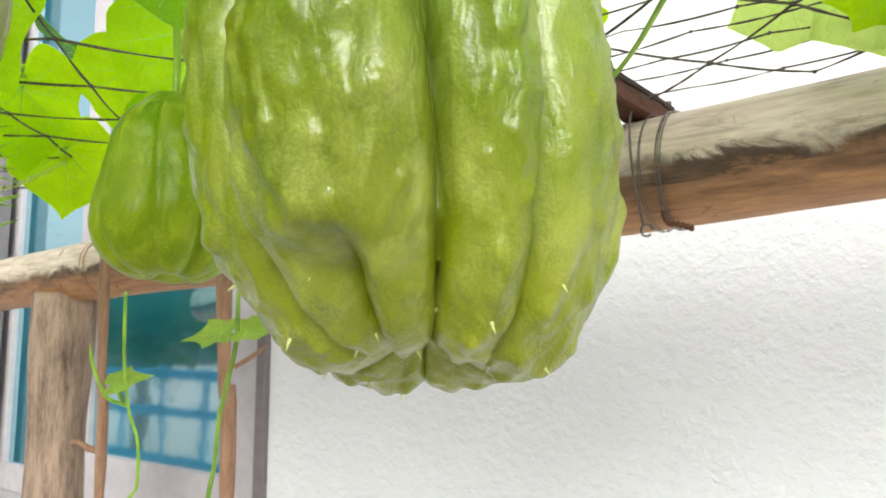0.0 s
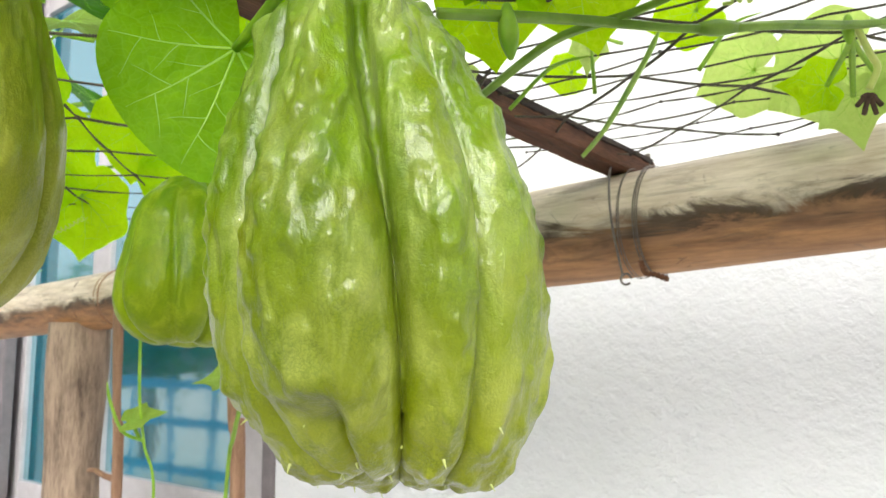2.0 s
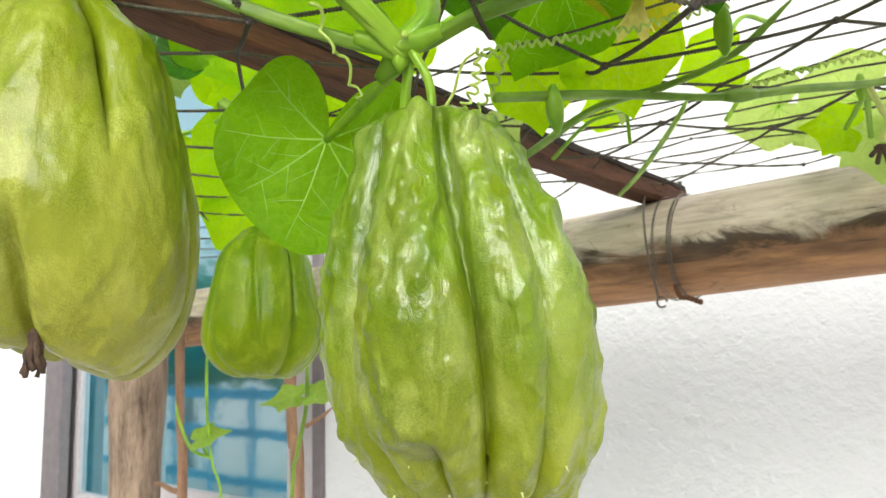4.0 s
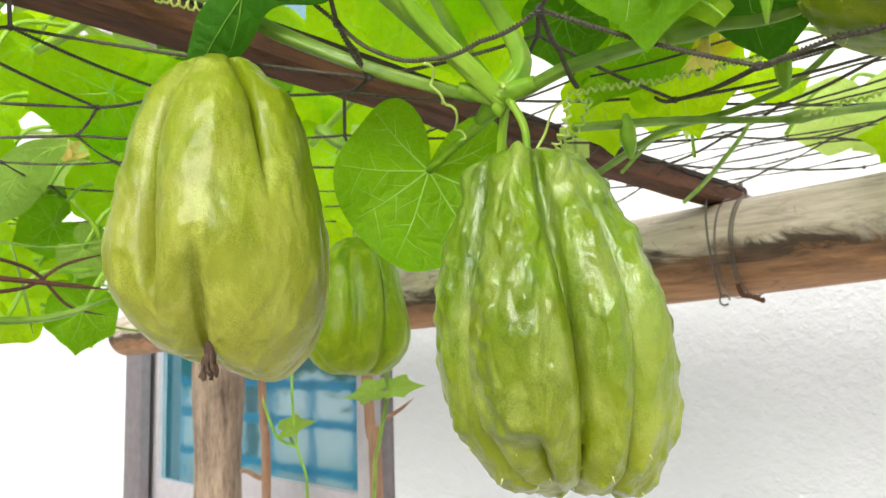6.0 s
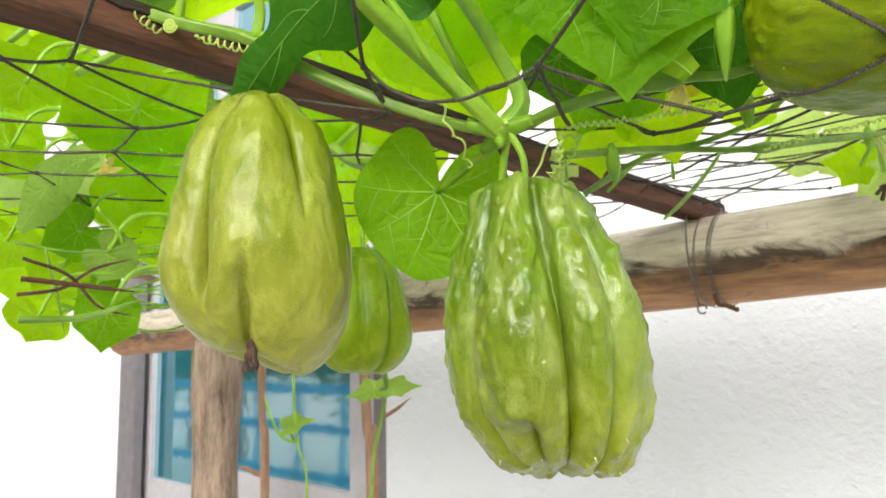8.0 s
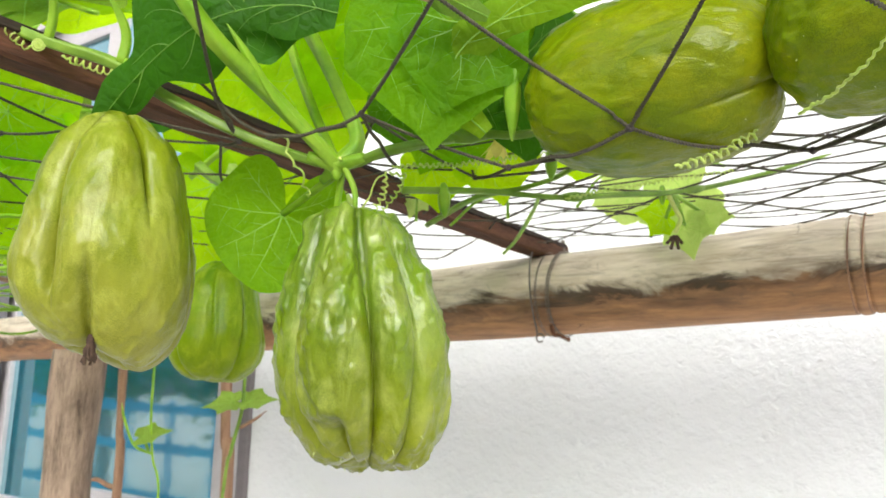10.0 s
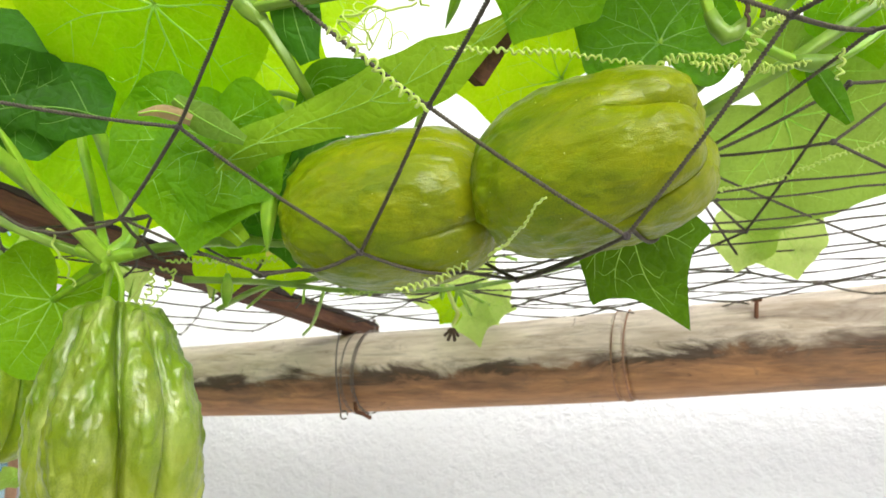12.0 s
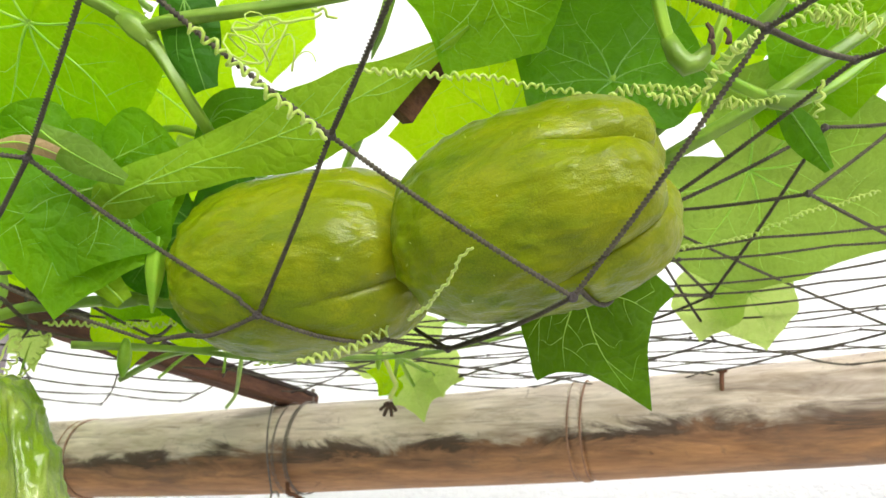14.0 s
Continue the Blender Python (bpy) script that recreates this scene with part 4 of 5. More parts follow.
# pale three-cornered leaf by the withered flower, and a second one behind it
leaf((0.339, 0.415, 1.787), (0.016, 0.669, -0.743), (0.268, -0.943, -0.198), 0.037, M_LEAF_LIGHT, kind="arrow", cup=0.1, droop=0.15, wave=0.04, seed=9, stalk=[(0.347, 0.361, 1.799), (0.3508, 0.3246, 1.7916)], label="pale three-cornered leaf near the pole")
leaf((0.329, 0.400, 1.791), (-0.962, 0.132, 0.237), (0.288, -0.935, -0.209), 0.030, M_LEAF, kind="arrow", cup=0.1, droop=0.15, wave=0.04, seed=10, stalk=[(0.347, 0.361, 1.799), (0.3508, 0.3246, 1.7916)], label="small bright leaf near the pole")
leaf((0.351, 0.427, 1.797), (0.737, 0.676, -0.034), (0.245, -0.946, -0.211), 0.030, M_LEAF_LIGHT, kind="arrow", cup=0.1, droop=0.15, wave=0.04, seed=11, stalk=[(0.347, 0.361, 1.799), (0.3508, 0.3246, 1.7916)], label="small bright leaf near the pole")
# long folded leaf over the lying fruits
strip_leaf("long folded leaf with its pale underside turned down", (0.33, -0.85, -0.40),
    ("blade", [(0.3439, 0.0945, 1.7692), (0.3329, 0.0806, 1.786), (0.3445, 0.0758, 1.8042), (0.3767, 0.0786, 1.8166), (0.4089, 0.0829, 1.8254), (0.4358, 0.0858, 1.8354), (0.4567, 0.0902, 1.8473), (0.477, 0.0962, 1.8637), (0.4868, 0.0997, 1.8732)], (0.007, 0.022, 0.020, 0.0175, 0.022, 0.032, 0.027, 0.011, 0.001), M_LEAF_UNDER))
strip_leaf("dark upper side of the folded leaf behind its pale band", (0.33, -0.85, -0.40),
    ("blade", [(0.3726, 0.0881, 1.8294), (0.3849, 0.0868, 1.8451), (0.4017, 0.0905, 1.843), (0.4222, 0.0956, 1.8438), (0.4407, 0.0966, 1.8594)], (0.002, 0.018, 0.022, 0.018, 0.002), M_LEAF_DEEP))
leaf((0.3321, 0.0719, 1.817), (-0.10, 0.1, -1.0), (0.45, -0.85, 0.1), 0.080, M_LEAF_MID, kind="heart", cup=0.2, droop=0.3, wave=0.06, seed=14, stalk=[(0.3429, 0.0758, 1.8174)], label="drooping green leaf hanging over the net edge")
strip_leaf("curled leaf with a brown withered edge at the knot", (0.33, -0.85, -0.40),
    ("blade", [(0.3408, 0.0418, 1.8212), (0.3465, 0.0493, 1.8161), (0.3539, 0.0594, 1.8118), (0.3599, 0.0683, 1.8092)], (0.003, 0.016, 0.013, 0.003), M_LEAF_PALE),
    ("withered_edge", [(0.3264, 0.0369, 1.8139), (0.3343, 0.0394, 1.8152), (0.3414, 0.043, 1.8141), (0.3467, 0.0474, 1.8123)], (0.001, 0.005, 0.008, 0.004), M_WITHER))
strip_leaf("dark green leaf hanging folded from a stalk", (0.33, -0.85, -0.40),
    ("blade", [(0.388, 0.0499, 1.8855), (0.3886, 0.0537, 1.87), (0.3904, 0.0588, 1.8553), (0.3936, 0.0654, 1.8413)], (0.016, 0.024, 0.022, 0.008), M_LEAF_DARK))
strip_leaf("small dark green leaf folded along its midrib", (0.33, -0.85, -0.40),
    ("blade", [(0.5967, 0.1336, 1.8419), (0.601, 0.1363, 1.8331), (0.6056, 0.14, 1.825), (0.6117, 0.1461, 1.8149)], (0.003, 0.012, 0.014, 0.002), M_LEAF_DEEP))
# leaves above the lying fruits


def above_net(base, tip, nor, size, mat, seed):
    leaf(base, tip, nor, size, mat, seed=seed, wave=0.04, stalk=[tuple(np.array(base) + (0.01, 0.02, 0.035)), tuple(np.array(base) + (0.0, 0.06, 0.05))])


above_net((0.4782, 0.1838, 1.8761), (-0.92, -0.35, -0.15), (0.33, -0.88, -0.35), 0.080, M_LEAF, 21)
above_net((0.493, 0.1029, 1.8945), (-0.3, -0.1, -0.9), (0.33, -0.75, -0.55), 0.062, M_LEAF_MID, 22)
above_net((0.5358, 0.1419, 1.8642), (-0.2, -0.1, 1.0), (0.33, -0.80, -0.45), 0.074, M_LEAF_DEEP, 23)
above_net((0.5654, 0.2078, 1.9291), (0.9, 0.34, 0.25), (0.2, -0.6, -0.75), 0.09, M_LEAF, 24)
above_net((0.318, 0.0448, 1.8743), (-0.6, 0.3, -0.4), (0.2, -0.6, -0.8), 0.11, M_LEAF, 25)
above_net((0.3178, 0.1079, 1.887), (0.1, 0.2, -1.0), (0.2, -0.8, -0.5), 0.10, M_LEAF, 26)
above_net((0.2297, 0.139, 1.897), (-0.6, 0.3, -0.5), (0.2, -0.7, -0.6), 0.13, M_LEAF, 27)
above_net((0.5919, 0.2625, 1.8712), (0.8, 0.5, -0.45), (0.0, -0.75, -0.65), 0.125, M_LEAF_PALE, 29)
above_net((0.6206, 0.2298, 1.9257), (0.6, 0.2, 0.5), (0.1, -0.6, -0.8), 0.11, M_LEAF, 30)
above_net((0.5895, 0.3469, 1.8258), (0.2, 0.3, -1.0), (0.0, -0.85, -0.4), 0.050, M_LEAF_LIGHT, 31)
above_net((0.5665, 0.3385, 1.8249), (-0.3, 0.3, -1.0), (0.0, -0.85, -0.4), 0.042, M_LEAF_LIGHT, 32)
above_net((0.5198, 0.2299, 1.945), (-0.85, -0.32, -0.40), (0.33, -0.85, -0.35), 0.078, M_LEAF_PALE, 34)
above_net((0.3035, 0.2176, 2.0019), (0.1, 0.1, -0.9), (0.33, -0.85, -0.35), 0.065, M_LEAF, 35)
above_net((0.635, 0.202, 1.915), (0.042, 0.493, -0.869), (-0.159, -0.823, -0.545), 0.064, M_LEAF_MID, 245)
above_net((0.255, 0.201, 1.835), (-0.538, 0.063, -0.841), (0.433, -0.806, -0.402), 0.070, M_LEAF_MID, 240)
above_net((0.248, 0.154, 1.820), (-0.118, 0.349, -0.930), (0.499, -0.767, -0.405), 0.038, M_LEAF_DEEP, 241)
above_net((0.264, 0.237, 1.817), (0.017, 0.325, -0.946), (0.495, -0.816, -0.297), 0.059, M_LEAF, 246)
strip_leaf("pale leaf drooping behind the net", (0.75, -0.62, 0.0),
    ("blade", [(-0.1189, 0.0732, 1.8224), (-0.1316, 0.0617, 1.8174), (-0.1469, 0.0493, 1.8032), (-0.1583, 0.0418, 1.7824), (-0.1678, 0.0356, 1.7659)], (0.004, 0.030, 0.042, 0.030, 0.006), M_LEAF_PALE))
# leaves behind the hanging fruits


def behind_fruit(base, tip, nor, size, mat, seed):
    leaf(base, tip, nor, size, mat, seed=seed, wave=0.05, stalk=[tuple(np.array(base) + (0.01, 0.015, 0.03)), tuple(np.array(base) + (0.02, 0.05, 0.035))])


behind_fruit((0.1528, 0.1803, 1.8995), (0.2, 0.2, -1.0), (0.5, -0.7, -0.3), 0.12, M_LEAF, 41)
behind_fruit((0.0758, 0.2241, 1.8983), (-0.2, 0.2, -1.0), (0.5, -0.7, -0.3), 0.14, M_LEAF, 42)
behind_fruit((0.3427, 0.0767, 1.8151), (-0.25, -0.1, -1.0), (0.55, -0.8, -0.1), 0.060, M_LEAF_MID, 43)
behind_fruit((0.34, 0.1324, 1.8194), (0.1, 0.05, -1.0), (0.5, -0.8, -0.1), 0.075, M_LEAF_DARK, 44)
behind_fruit((0.2186, 0.2036, 1.9028), (0.4, 0.2, -0.8), (0.4, -0.7, -0.4), 0.10, M_LEAF, 46)
behind_fruit((-0.1437, 0.1433, 1.8589), (-0.6, 0.2, -0.6), (0.5, -0.75, -0.3), 0.11, M_LEAF, 47)
behind_fruit((-0.2226, 0.1274, 1.8959), (-0.5, 0.2, -0.6), (0.4, -0.75, -0.4), 0.085, M_LEAF, 48)
behind_fruit((-0.0815, 0.1478, 1.8153), (0.3, 0.3, -0.9), (0.5, -0.75, -0.2), 0.09, M_LEAF, 49)
behind_fruit((-0.3404, 0.1736, 1.8559), (-0.5, 0.2, -0.7), (0.5, -0.75, -0.2), 0.10, M_LEAF_LIGHT, 50)
behind_fruit((-0.3442, 0.2403, 1.8236), (0.2, 0.2, -0.9), (0.5, -0.75, -0.2), 0.10, M_LEAF, 51)
behind_fruit((-0.2105, 0.1226, 1.7092), (0.1, 0.1, -1.0), (0.6, -0.7, 0.1), 0.045, M_LEAF, 52)
behind_fruit((-0.4113, 0.1384, 1.7647), (-0.3, 0.1, -1.0), (0.6, -0.7, 0.1), 0.10, M_LEAF, 53)
behind_fruit((-0.0964, 0.2949, 1.8473), (0.1, 0.2, -1.0), (0.6, -0.7, -0.2), 0.10, M_LEAF, 54)
behind_fruit((-0.1898, 0.358, 1.8133), (0.3, 0.2, -1.0), (0.6, -0.7, -0.2), 0.09, M_LEAF, 55)
behind_fruit((-0.0132, 0.293, 1.852), (0.3, 0.2, -1.0), (0.6, -0.7, -0.2), 0.08, M_LEAF, 56)
behind_fruit((-0.4194, 0.117, 1.8426), (-0.3, 0.2, -1.0), (0.6, -0.7, -0.2), 0.10, M_LEAF, 57)
behind_fruit((-0.3118, 0.0599, 1.8998), (-0.3, 0.2, -1.0), (0.6, -0.7, -0.2), 0.09, M_LEAF, 58)
behind_fruit((-0.0756, 0.2518, 1.9417), (0.2, 0.2, -1.0), (0.6, -0.7, -0.2), 0.10, M_LEAF, 62)
behind_fruit((-0.1194, 0.296, 1.928), (0.1, 0.2, -1.0), (0.6, -0.7, -0.2), 0.09, M_LEAF, 66)
behind_fruit((-0.3591, 0.3457, 1.809), (-0.4, 0.2, -1.0), (0.6, -0.7, -0.2), 0.10, M_LEAF, 63)
behind_fruit((-0.3377, 0.2927, 1.8509), (-0.2, 0.2, -1.0), (0.6, -0.7, -0.2), 0.11, M_LEAF, 64)
behind_fruit((-0.2253, 0.3263, 1.8528), (-0.5, 0.2, -0.8), (0.6, -0.7, -0.2), 0.08, M_LEAF, 65)
behind_fruit((0.2216, 0.2268, 1.8038), (0.15, 0.1, -1.0), (0.7, -0.7, 0.1), 0.045, M_LEAF, 59)

behind_fruit((-0.103, 0.095, 1.862), (-0.733, -0.651, -0.198), (0.404, -0.482, -0.777), 0.094, M_LEAF, 200)
behind_fruit((-0.126, 0.133, 1.877), (0.708, 0.489, 0.509), (0.627, -0.723, -0.289), 0.055, M_LEAF, 201)
behind_fruit((-0.128, 0.130, 1.840), (-0.208, -0.603, -0.770), (0.959, -0.204, -0.196), 0.074, M_LEAF, 202)
behind_fruit((-0.216, 0.057, 1.822), (-0.174, -0.471, -0.865), (0.773, -0.552, -0.314), 0.048, M_LEAF_LIGHT, 203)
behind_fruit((-0.175, 0.119, 1.809), (-0.181, 0.362, -0.915), (0.945, -0.162, -0.283), 0.057, M_LEAF, 204)
behind_fruit((-0.174, 0.083, 1.772), (-0.354, -0.805, -0.475), (0.967, -0.151, -0.204), 0.045, M_LEAF_MID, 205)
behind_fruit((-0.151, 0.096, 1.752), (0.339, 0.714, -0.612), (0.978, 0.103, -0.179), 0.041, M_LEAF_PALE, 206)
behind_fruit((-0.219, 0.087, 1.745), (-0.130, -0.568, -0.813), (0.900, -0.415, -0.134), 0.048, M_LEAF, 207)
behind_fruit((-0.174, 0.098, 1.727), (-0.201, 0.830, -0.520), (0.951, -0.302, 0.074), 0.038, M_LEAF_MID, 208)
behind_fruit((-0.152, 0.046, 1.699), (0.731, -0.440, -0.521), (0.862, -0.387, -0.328), 0.047, M_LEAF, 209)
behind_fruit((-0.117, 0.084, 1.704), (-0.231, -0.035, -0.972), (0.883, -0.392, -0.258), 0.046, M_LEAF_MID, 210)
behind_fruit((-0.109, 0.015, 1.863), (0.128, -0.566, 0.815), (0.984, 0.099, -0.145), 0.046, M_LEAF, 211)
behind_fruit((-0.168, 0.060, 1.905), (-0.488, -0.371, -0.790), (0.867, -0.258, -0.426), 0.057, M_LEAF, 212)
behind_fruit((-0.108, 0.321, 1.896), (-0.649, -0.098, -0.754), (0.724, -0.555, -0.409), 0.048, M_LEAF, 213)
behind_fruit((-0.051, 0.310, 1.888), (-0.728, -0.335, -0.598), (0.146, -0.921, -0.362), 0.032, M_LEAF, 214)
behind_fruit((-0.230, 0.046, 1.766), (0.416, -0.525, -0.743), (0.884, -0.465, 0.050), 0.053, M_LEAF, 215)
behind_fruit((-0.179, 0.029, 1.833), (0.489, -0.641, -0.591), (0.991, -0.115, 0.064), 0.055, M_LEAF, 216)
behind_fruit((-0.229, 0.093, 1.805), (0.457, -0.337, -0.823), (0.888, -0.271, -0.373), 0.044, M_LEAF_DEEP, 217)
behind_fruit((-0.222, 0.177, 1.776), (-0.860, -0.237, -0.453), (0.747, -0.431, -0.507), 0.039, M_LEAF, 218)
behind_fruit((0.328, 0.467, 1.825), (-0.892, -0.020, -0.451), (0.125, -0.939, -0.322), 0.069, M_LEAF_LIGHT, 230)
behind_fruit((0.273, 0.480, 1.836), (-0.941, -0.184, -0.284), (0.217, -0.920, -0.327), 0.055, M_LEAF_LIGHT, 231)
behind_fruit((0.260, 0.403, 1.854), (-0.941, -0.224, -0.252), (0.270, -0.875, -0.402), 0.042, M_LEAF, 232)
behind_fruit((0.151, 0.451, 1.854), (-0.892, -0.426, -0.150), (0.421, -0.838, -0.347), 0.031, M_LEAF, 233)
above_net((0.246, 0.035, 1.832), (0.692, 0.720, -0.048), (0.676, -0.588, -0.445), 0.052, M_LEAF_DARK, 234)
above_net((0.221, 0.160, 1.860), (0.019, -0.524, 0.851), (0.601, -0.695, -0.395), 0.042, M_LEAF, 235)

# canopy above the net: a few leaf shapes, laid many times
rng = random.Random(11)
MODELS = []
for k in range(5):
    mat = (M_LEAF, M_LEAF, M_LEAF_PALE, M_LEAF, M_LEAF_DARK)[k]
    MODELS.append(leaf((0.1 + 0.17 * k, 0.06 + 0.02 * (k % 3), 1.96 + 0.015 * k), (1, 0.3 * k - 0.6, -0.2), (0.2, 0.1, 1), 0.14, mat, kind=("heart", "round", "heart", "heart", "round")[k], cup=0.2, droop=0.5, wave=0.05, seed=70 + k, stalk=[(0.08 + 0.17 * k, 0.065 + 0.02 * (k % 3), 1.952 + 0.015 * k), (0.04 + 0.17 * k, 0.07 + 0.02 * (k % 3), 1.945 + 0.015 * k)]))
CANOPY = [(0.06, 1.955), (0.16, 1.985), (0.27, 1.97), (0.40, 1.95)]
for count in range(24):
    y0, z0 = CANOPY[count % 4]
    x = rng.uniform(-1.0, 1.0)
    if y0 > 0.12 and x > 0.25 or y0 > 0.3 and x > 0.05:
        x = rng.uniform(-1.0, 0.1)
    y, z = y0 + rng.uniform(-0.045, 0.045), z0 + rng.uniform(-0.03, 0.06)
    a = rng.uniform(0, 2 * math.pi)
    tip = Vector((math.cos(a), math.sin(a), rng.uniform(-0.8, 0.1)))
    nor = Vector((rng.uniform(-0.5, 0.5), rng.uniform(-0.5, 0.5), 1))
    copy_thing(MODELS[count % 5], leaf_matrix((x, y, z), tip, nor) @ Matrix.Scale(rng.uniform(0.7, 1.15), 4))


# three leaves added above the view, to cast shade on the lying fruits
for k, (x, y, z) in enumerate(((0.52, 0.0, 1.95), (0.60, 0.02, 1.97), (0.44, 0.05, 1.97))):
    copy_thing(MODELS[k % 4], leaf_matrix((x, y, z), (math.cos(k * 1.3), math.sin(k * 1.3), -0.2), (0.1, -0.2, 1)) @ Matrix.Scale(0.9, 4))


# dark lath end among the leaves
lath = tagged(empty("lath"), "dark brown lath end resting among leaves", "lath")
p0, p1 = np.array((0.4552, 0.1084, 1.8428)), np.array((0.481, 0.1146, 1.8879))
v, f = tube_data(np.array([p0, p0 + 0.5 * (p1 - p0), p1]), 0.0062, 4)
mesh_part("board", v, f, M_BATTEN, lath, smooth=False)


# ---- vines and tendrils ----
def vine(points, r0, r1, label="smooth ribbed green vine stem", material=None, nodes=()):
    ob = tagged(empty("vine"), label, "vine", "chayote vines")
    p = spline(points, 0.004)
    r = np.linspace(r0, r1, len(p))
    if len(r) > 8:
        r[-4:] *= (0.85, 0.65, 0.4, 0.12)
    for t in nodes:
        r = r * (1 + 0.25 * np.exp(-(((np.linspace(0, 1, len(p)) - t) * len(p) / 1.6) ** 2)))
    tube("stem", p, r, material or M_STEM, ob, sides=16, lobes=4, lobe_depth=0.15, twist=12.0)
    for t in nodes:
        i = int(t * (len(p) - 1))
        q = p[max(i - 2, 0) : i + 3]
        tube("node", q, np.array([1.0, 1.35, 1.55, 1.3, 1.0])[: len(q)] * r[i], M_STEM_OLD, ob, "swollen darker node", sides=12, lobes=5, lobe_depth=0.16)
    return ob


def wander(line, amount, step, seed):
    p = spline(line, step)
    for i, q in enumerate(p):
        p[i] = q + amount * np.array(noise.noise_vector(Vector((i * 0.13, seed, 0))))
    return p


def coil(line, radius, pitch, thick=0.0005, grow=0.0, seed=0.0):
    """A tendril wound like a spring along a line."""
    p = wander(line, 0.0012, 0.0006, seed)
    _, n, b = frames_along(p)
    s = np.r_[0, np.cumsum(np.linalg.norm(np.diff(p, axis=0), axis=1))]
    a = 2 * math.pi * s / pitch + seed
    r = radius * (1 + grow * np.sin(s * 160 + seed)) * np.clip(s / 0.006, 0.15, 1)
    return p + r[:, None] * (np.cos(a)[:, None] * n + np.sin(a)[:, None] * b)


def tendril(*paths, label="pale green coiled tendril", thick=0.00055):
    ob = tagged(empty("tendril"), label, "tendril", "chayote tendrils")
    for p in paths:
        tube("coil", p, np.linspace(thick * 1.2, thick * 0.8, len(p)), M_TENDRIL, ob, sides=5)
    return ob


for k, (y0, z0) in enumerate(CANOPY):
    line = [(x, y0 + 0.02 * math.sin(x * 7 + k), z0 + 0.015 * math.sin(x * 5 + 2 * k)) for x in np.linspace(-1.05, 1.0 if k < 1 else 0.25, 9)]
    vine(line, 0.003, 0.0024, "green vine running high above the net")
NODE = (0.2528, 0.0977, 1.7682)
SHOOT_A, SHOOT_B = (0.0575, 0.2276, 1.8103), (0.2814, 0.3339, 1.8016)
vine([NODE, (0.2481, 0.0611, 1.7883), (0.2459, 0.0406, 1.8071), (0.2419, 0.0299, 1.8205)], 0.0026, 0.0018, "stalk of the dark curled leaf")
vine([(0.0706, -0.0388, 1.8645), (0.1142, -0.0135, 1.8372), (0.1388, 0.0011, 1.8249), (0.168, 0.0213, 1.814), (0.1909, 0.0394, 1.7964), (0.2253, 0.069, 1.7769), NODE, (0.2838, 0.1034, 1.7733), (0.3278, 0.1142, 1.7768), (0.3552, 0.1222, 1.7761), (0.40, 0.155, 1.80), (0.5, 0.16, 1.80)], 0.0033, 0.0016, material=M_STEM_OLD, nodes=(0.27, 0.62))
vine([NODE, (0.2442, 0.0611, 1.7925), (0.2447, 0.0217, 1.8086), (0.2398, -0.0001, 1.8297), (0.2325, -0.0159, 1.8503)], 0.0042, 0.0038, "thick green leaf stalk")
vine([NODE, (0.26, 0.1042, 1.7819), (0.2465, 0.1036, 1.8102), (0.2239, 0.1049, 1.8464), (0.1998, 0.1057, 1.879), (0.1776, 0.1072, 1.9156)], 0.0038, 0.0034, "thick green leaf stalk")
vine([NODE, (0.2141, 0.1171, 1.8113), (0.1854, 0.1236, 1.8617), (0.1717, 0.1272, 1.9196)], 0.0027, 0.0024, "thin green leaf stalk")
vine([(0.2555, 0.0997, 1.7682), (0.2491, 0.1038, 1.7552), (0.2435, 0.1086, 1.7418)], 0.0017, 0.0015, "slender green vine hanging beside the fruit stalk")
vine([(0.1388, 0.0011, 1.8249), (0.147, -0.0015, 1.8373), (0.1565, -0.0093, 1.849)], 0.0022, 0.0018, "thin green leaf stalk")
vine([(0.1702, 0.0231, 1.8135), (0.1752, 0.0211, 1.8295), (0.1772, 0.0066, 1.8467)], 0.0028, 0.0024, "thick green leaf stalk")
vine([(0.1878, 0.023, 1.8036), (0.1883, 0.0186, 1.8279), (0.1917, 0.0169, 1.8496)], 0.0016, 0.0014, "thin green leaf stalk")
vine([(0.2399, 0.1694, 1.7724), (0.2707, 0.2166, 1.7784), (0.3029, 0.2533, 1.7788), (0.3313, 0.2862, 1.7842), (0.3616, 0.3324, 1.7932), (0.3986, 0.382, 1.8105), (0.4461, 0.4378, 1.8362)], 0.0020, 0.0015, material=M_STEM_OLD, nodes=(0.35, 0.63))
vine([(0.205, 0.2454, 1.7677), (0.2549, 0.23, 1.7786), (0.2905, 0.2308, 1.7814), (0.3215, 0.2277, 1.7869), (0.3487, 0.22, 1.8008)], 0.0019, 0.0015, material=M_STEM_OLD)
vine([(0.1994, 0.3679, 1.7662), (0.2279, 0.3378, 1.7711), (0.2764, 0.2719, 1.7761), (0.2945, 0.2466, 1.7805)], 0.0014, 0.0012, "thin hooked green vine tip")
vine([(0.336, 0.0361, 1.8851), (0.3665, 0.0544, 1.8671), (0.3836, 0.0715, 1.8392), (0.3725, 0.1155, 1.8319)], 0.0028, 0.0025, material=M_STEM_OLD, nodes=(0.32,))
vine([(0.3665, 0.0544, 1.8671), (0.3886, 0.0522, 1.865), (0.432, 0.0572, 1.865), (0.4709, 0.0604, 1.8653)], 0.0026, 0.002, material=M_STEM_OLD)
vine([(0.5434, 0.1729, 1.8499), (0.5687, 0.1555, 1.861), (0.5919, 0.1465, 1.8778), (0.6093, 0.1368, 1.8908)], 0.0032, 0.003, material=M_STEM_OLD)
